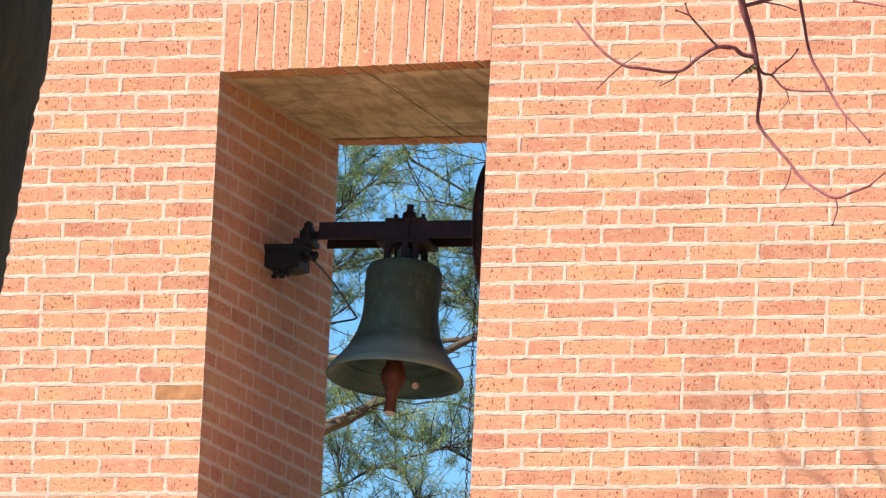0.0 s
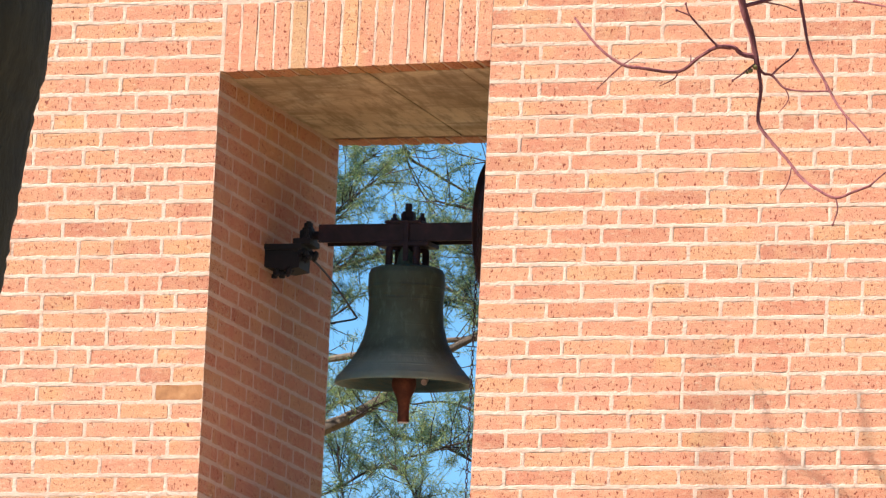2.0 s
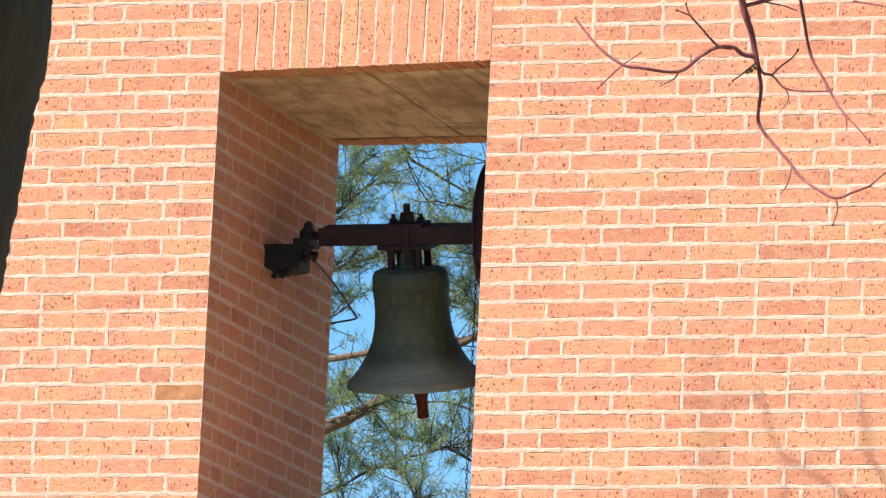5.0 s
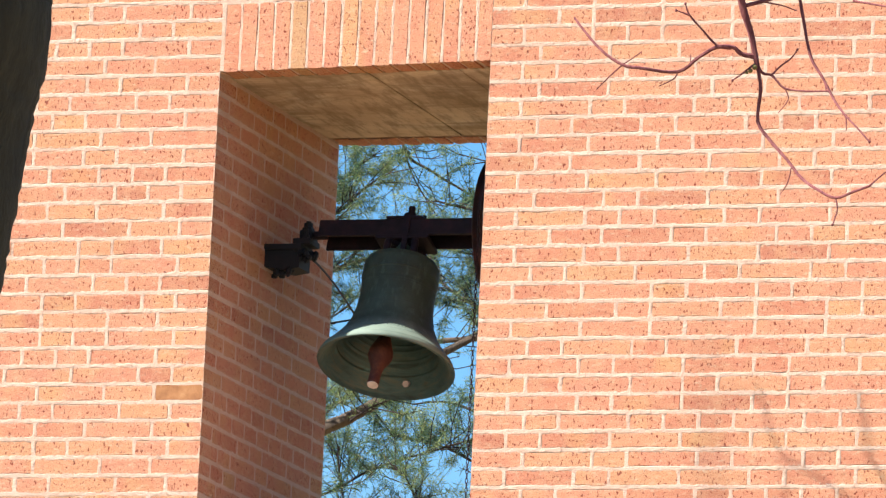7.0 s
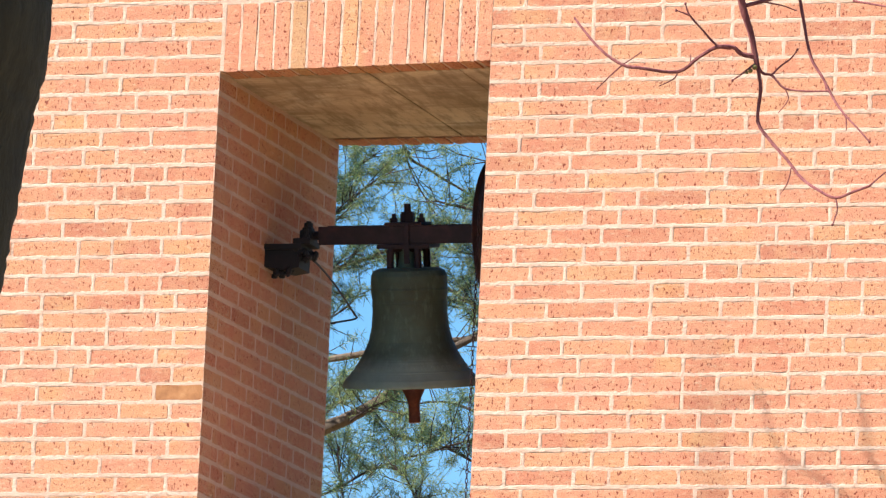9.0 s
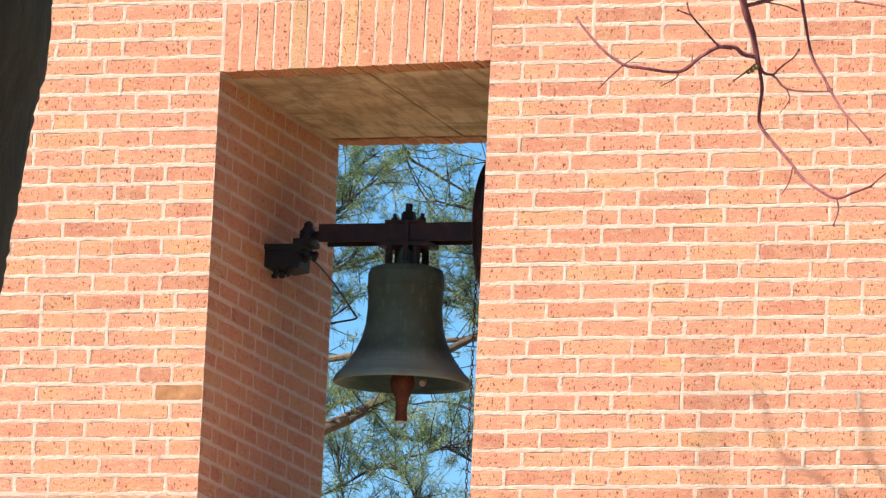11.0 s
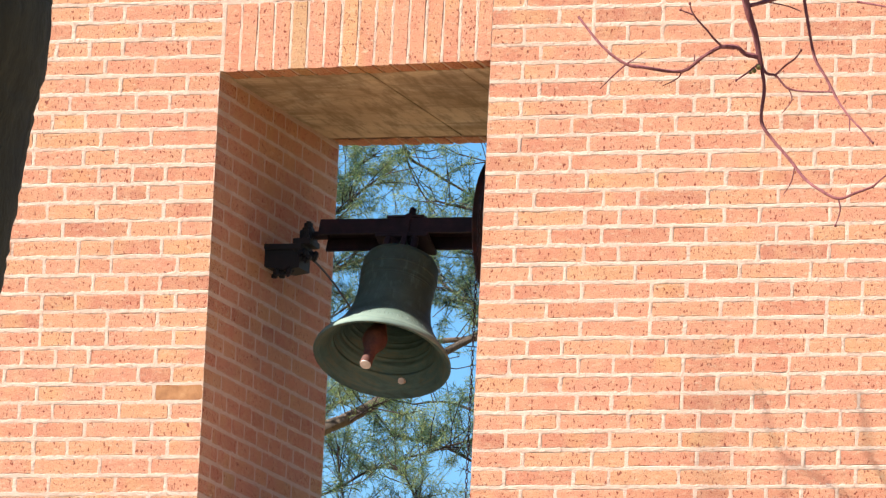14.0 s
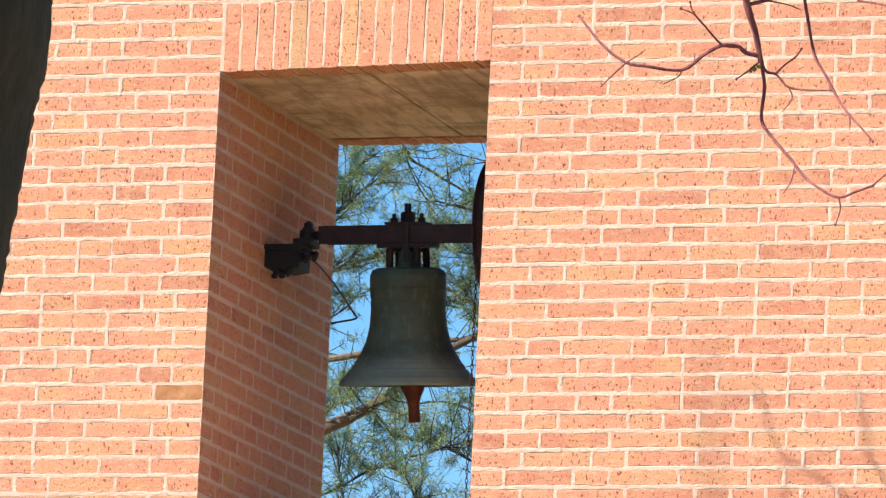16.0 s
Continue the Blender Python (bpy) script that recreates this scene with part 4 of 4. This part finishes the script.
TWIGS = (
    (((1331, 95), (1307, 92), (1295, 82), (1268, 84), (1238, 104), (1204, 131), (1150, 129), (1112, 124), (1072, 96), (1040, 62), (1016, 34)), 0.0055, 0.0022),
    (((1290, 84), (1268, 80), (1246, 55), (1227, 32), (1222, 14)), 0.0032, 0.0014),
    (((1227, 33), (1206, 26)), 0.0020, 0.0012),
    (((1112, 124), (1092, 142), (1066, 168)), 0.0022, 0.0010),
    (((1112, 124), (1130, 112), (1146, 100)), 0.0018, 0.0009),
    (((1204, 131), (1196, 144), (1172, 158)), 0.0018, 0.0009),
    (((1225, 112), (1226, 100)), 0.0016, 0.0009),
    (((1329, 100), (1340, 122), (1356, 126), (1378, 148), (1420, 154), (1460, 156)), 0.0036, 0.0014),
    (((1356, 124), (1372, 108), (1390, 94), (1400, 80)), 0.0026, 0.0012),
    (((1378, 148), (1384, 168), (1366, 192)), 0.0018, 0.0009),
    (((1330, 105), (1308, 124), (1290, 138)), 0.0028, 0.0012),
    (((1332, 112), (1336, 150), (1330, 206), (1352, 240), (1385, 276), (1418, 314), (1452, 338), (1486, 354), (1520, 344), (1548, 334)), 0.0046, 0.0022),
    (((1548, 334), (1566, 318), (1590, 300)), 0.0022, 0.0012),
    (((1486, 354), (1490, 376), (1482, 402)), 0.0022, 0.0011),
    (((1395, 290), (1390, 318), (1376, 340)), 0.0016, 0.0008),
    (((1404, -30), (1412, 30), (1424, 92), (1448, 132), (1474, 176), (1498, 206), (1524, 232), (1546, 256)), 0.0042, 0.0016),
    (((1498, 206), (1500, 232)), 0.0020, 0.0010),
    (((1452, 140), (1456, 158)), 0.0018, 0.0010),
    (((1314, 10), (1360, -6), (1404, -30)), 0.0045, 0.0042),
    (((1340, 0), (1376, 4), (1400, 12)), 0.0018, 0.0010),
    (((1500, -6), (1536, 2), (1568, 10)), 0.0026, 0.0016),
)
for i, (pts, r0, r1) in enumerate(TWIGS):
    path = [twig_at(x - 1312, y) for x, y in pts]
    part("twig", limb(path, r0 * 1.25, r1 * 1.4, 4, 6, 60 + i, 0.15), TWIG_BARK, branch, smooth=True)
# swollen buds at the ends and forks of the twigs
BUDS = ((1016, 34), (1206, 26), (1222, 14), (1112, 124), (1204, 131), (1400, 80), (1460, 156), (1486, 354), (1548, 334), (1482, 402), (1546, 256), (1498, 206), (1452, 140), (1290, 138))
for i, (x, y) in enumerate(BUDS):
    bm = bmesh.new()
    bmesh.ops.create_icosphere(bm, subdivisions=2, radius=0.0034, matrix=Matrix.Translation(twig_at(x - 1312, y)) @ Matrix.Diagonal((1.0, 1.0, 1.3, 1)))
    part("bud", bm, TWIG_BARK, branch, smooth=True)
bm = bmesh.new()
for dx, dy, r in ((0, 0, 0.0085), (-8, 7, 0.0065), (-14, 11, 0.0045)):
    bmesh.ops.create_icosphere(bm, subdivisions=2, radius=r, matrix=Matrix.Translation(twig_at(1328 - 1312 + dx, 112 + dy)))
part("knot", bm, LICHEN, branch, "yellow-green lichen on the fork", smooth=True)


# small unevenness of the swing: seconds, degrees
SWING = ((0.5, -0.7), (1, -0.3), (2, 0.6), (2.5, -0.9), (4, 1.4), (6.3, 0.7), (7, 0.7), (7.5, 1.8), (8, 0.7), (8.5, -1.2), (9, -1.8), (9.2, -0.6), (11.5, 0.8), (12, -0.6), (12.5, -2.5), (12.8, -0.6), (13, -1.9), (13.5, 0.3), (14, 1.8), (14.5, 1.6), (14.8, -0.7), (15, 0.9))
CLAPPER_SWING = ((0, 0.8), (0.5, 1.2), (1.5, -0.4), (2, -1.8), (2.5, -0.6), (3, -2.3), (3.5, 0.9), (4, -0.7), (6.3, 0.6), (6.5, -1.7), (7, 2.9), (7.5, 0.6), (8, 0.4), (8.5, 0.8), (9, -0.7), (9.2, 2.3), (11.3, -1.7), (11.5, 1.0), (12.5, -2.9), (12.8, 0.6), (13, -4.1), (14, 2.5), (14.2, 2.4), (14.5, 1.7), (15.5, -1.8), (16, -0.5))


def nudge(t, rows):
    return sum(d * math.exp(-((t - a) / 0.13) ** 2) for a, d in rows)


def swing(t):
    """The bell's lean towards the viewer, in degrees."""
    s = (t - 8) / 8
    grow = -0.878240 * s ** 3 - 0.578487 * s ** 2 + 12.933481 * s + 24.032356
    turn = -0.071416 * s ** 4 + 0.128242 * s ** 3 - 0.198696 * s ** 2 + 35.819368 * s + 36.812066
    return -0.0316 + -0.8678 * s + grow * math.sin(turn) + nudge(t, SWING)


def clapper_swing(t):
    """The clapper's own lean, which runs ahead of the bell's."""
    s = (t - 8) / 8
    grow = -1.080560 * s ** 3 - 0.041593 * s ** 2 + 24.184982 * s + 37.388627
    turn = 0.549062 * s ** 4 - 0.039509 * s ** 3 - 0.714410 * s ** 2 + 35.996435 * s + 36.780192
    return 1.3445 + 0.8980 * s + grow * math.sin(turn) + nudge(t, CLAPPER_SWING)


def motions():
    times = [i / 15 for i in range(241)]
    walk(bell, [(t, pose(*PIVOT, -swing(t))) for t in times])
    rows = []
    for t in times:
        rel = max(-22.0, min(27.5, clapper_swing(t) - swing(t)))
        rows.append((t, pose(0, 0, -HANG, -rel)))
    walk(clapper, rows)
    # the hanging branch stirs in the breeze: seconds, across, down
    stir = ((0.0, 0, 0), (0.5, 1.2, -1), (1.0, -1, 0), (1.5, 1.2, 0), (2.0, 0.5, 0), (2.5, 0, -0.5), (3.0, -0.3, -1), (3.5, 1, 0), (4.0, 0.3, -3.5), (4.2, 0, -2),
            (5.2, 1, 0), (6.3, -1, -2), (6.5, -1.5, -2), (7.0, 0, 0), (7.5, 0, -1), (8.0, 0, 0), (8.5, 1.5, -1), (9.0, 0, 0), (10.2, 2, 0), (11.5, 3, 0), (12.0, -1, 0), (12.5, 1.5, 0),
            (13.0, 3, 0), (13.5, 0.5, -1), (14.0, 7.5, 0), (14.5, 3, 0), (15.0, 20, -3.5), (15.5, 8, -2.5), (16.0, 8, -2.5))
    walk(branch, [(t, Matrix.Translation(HUNG + CROSS * a + DROP * b) @ pose(0, 0, 0, 0, a * 0.05, 0)) for t, a, b in stir])


motions()
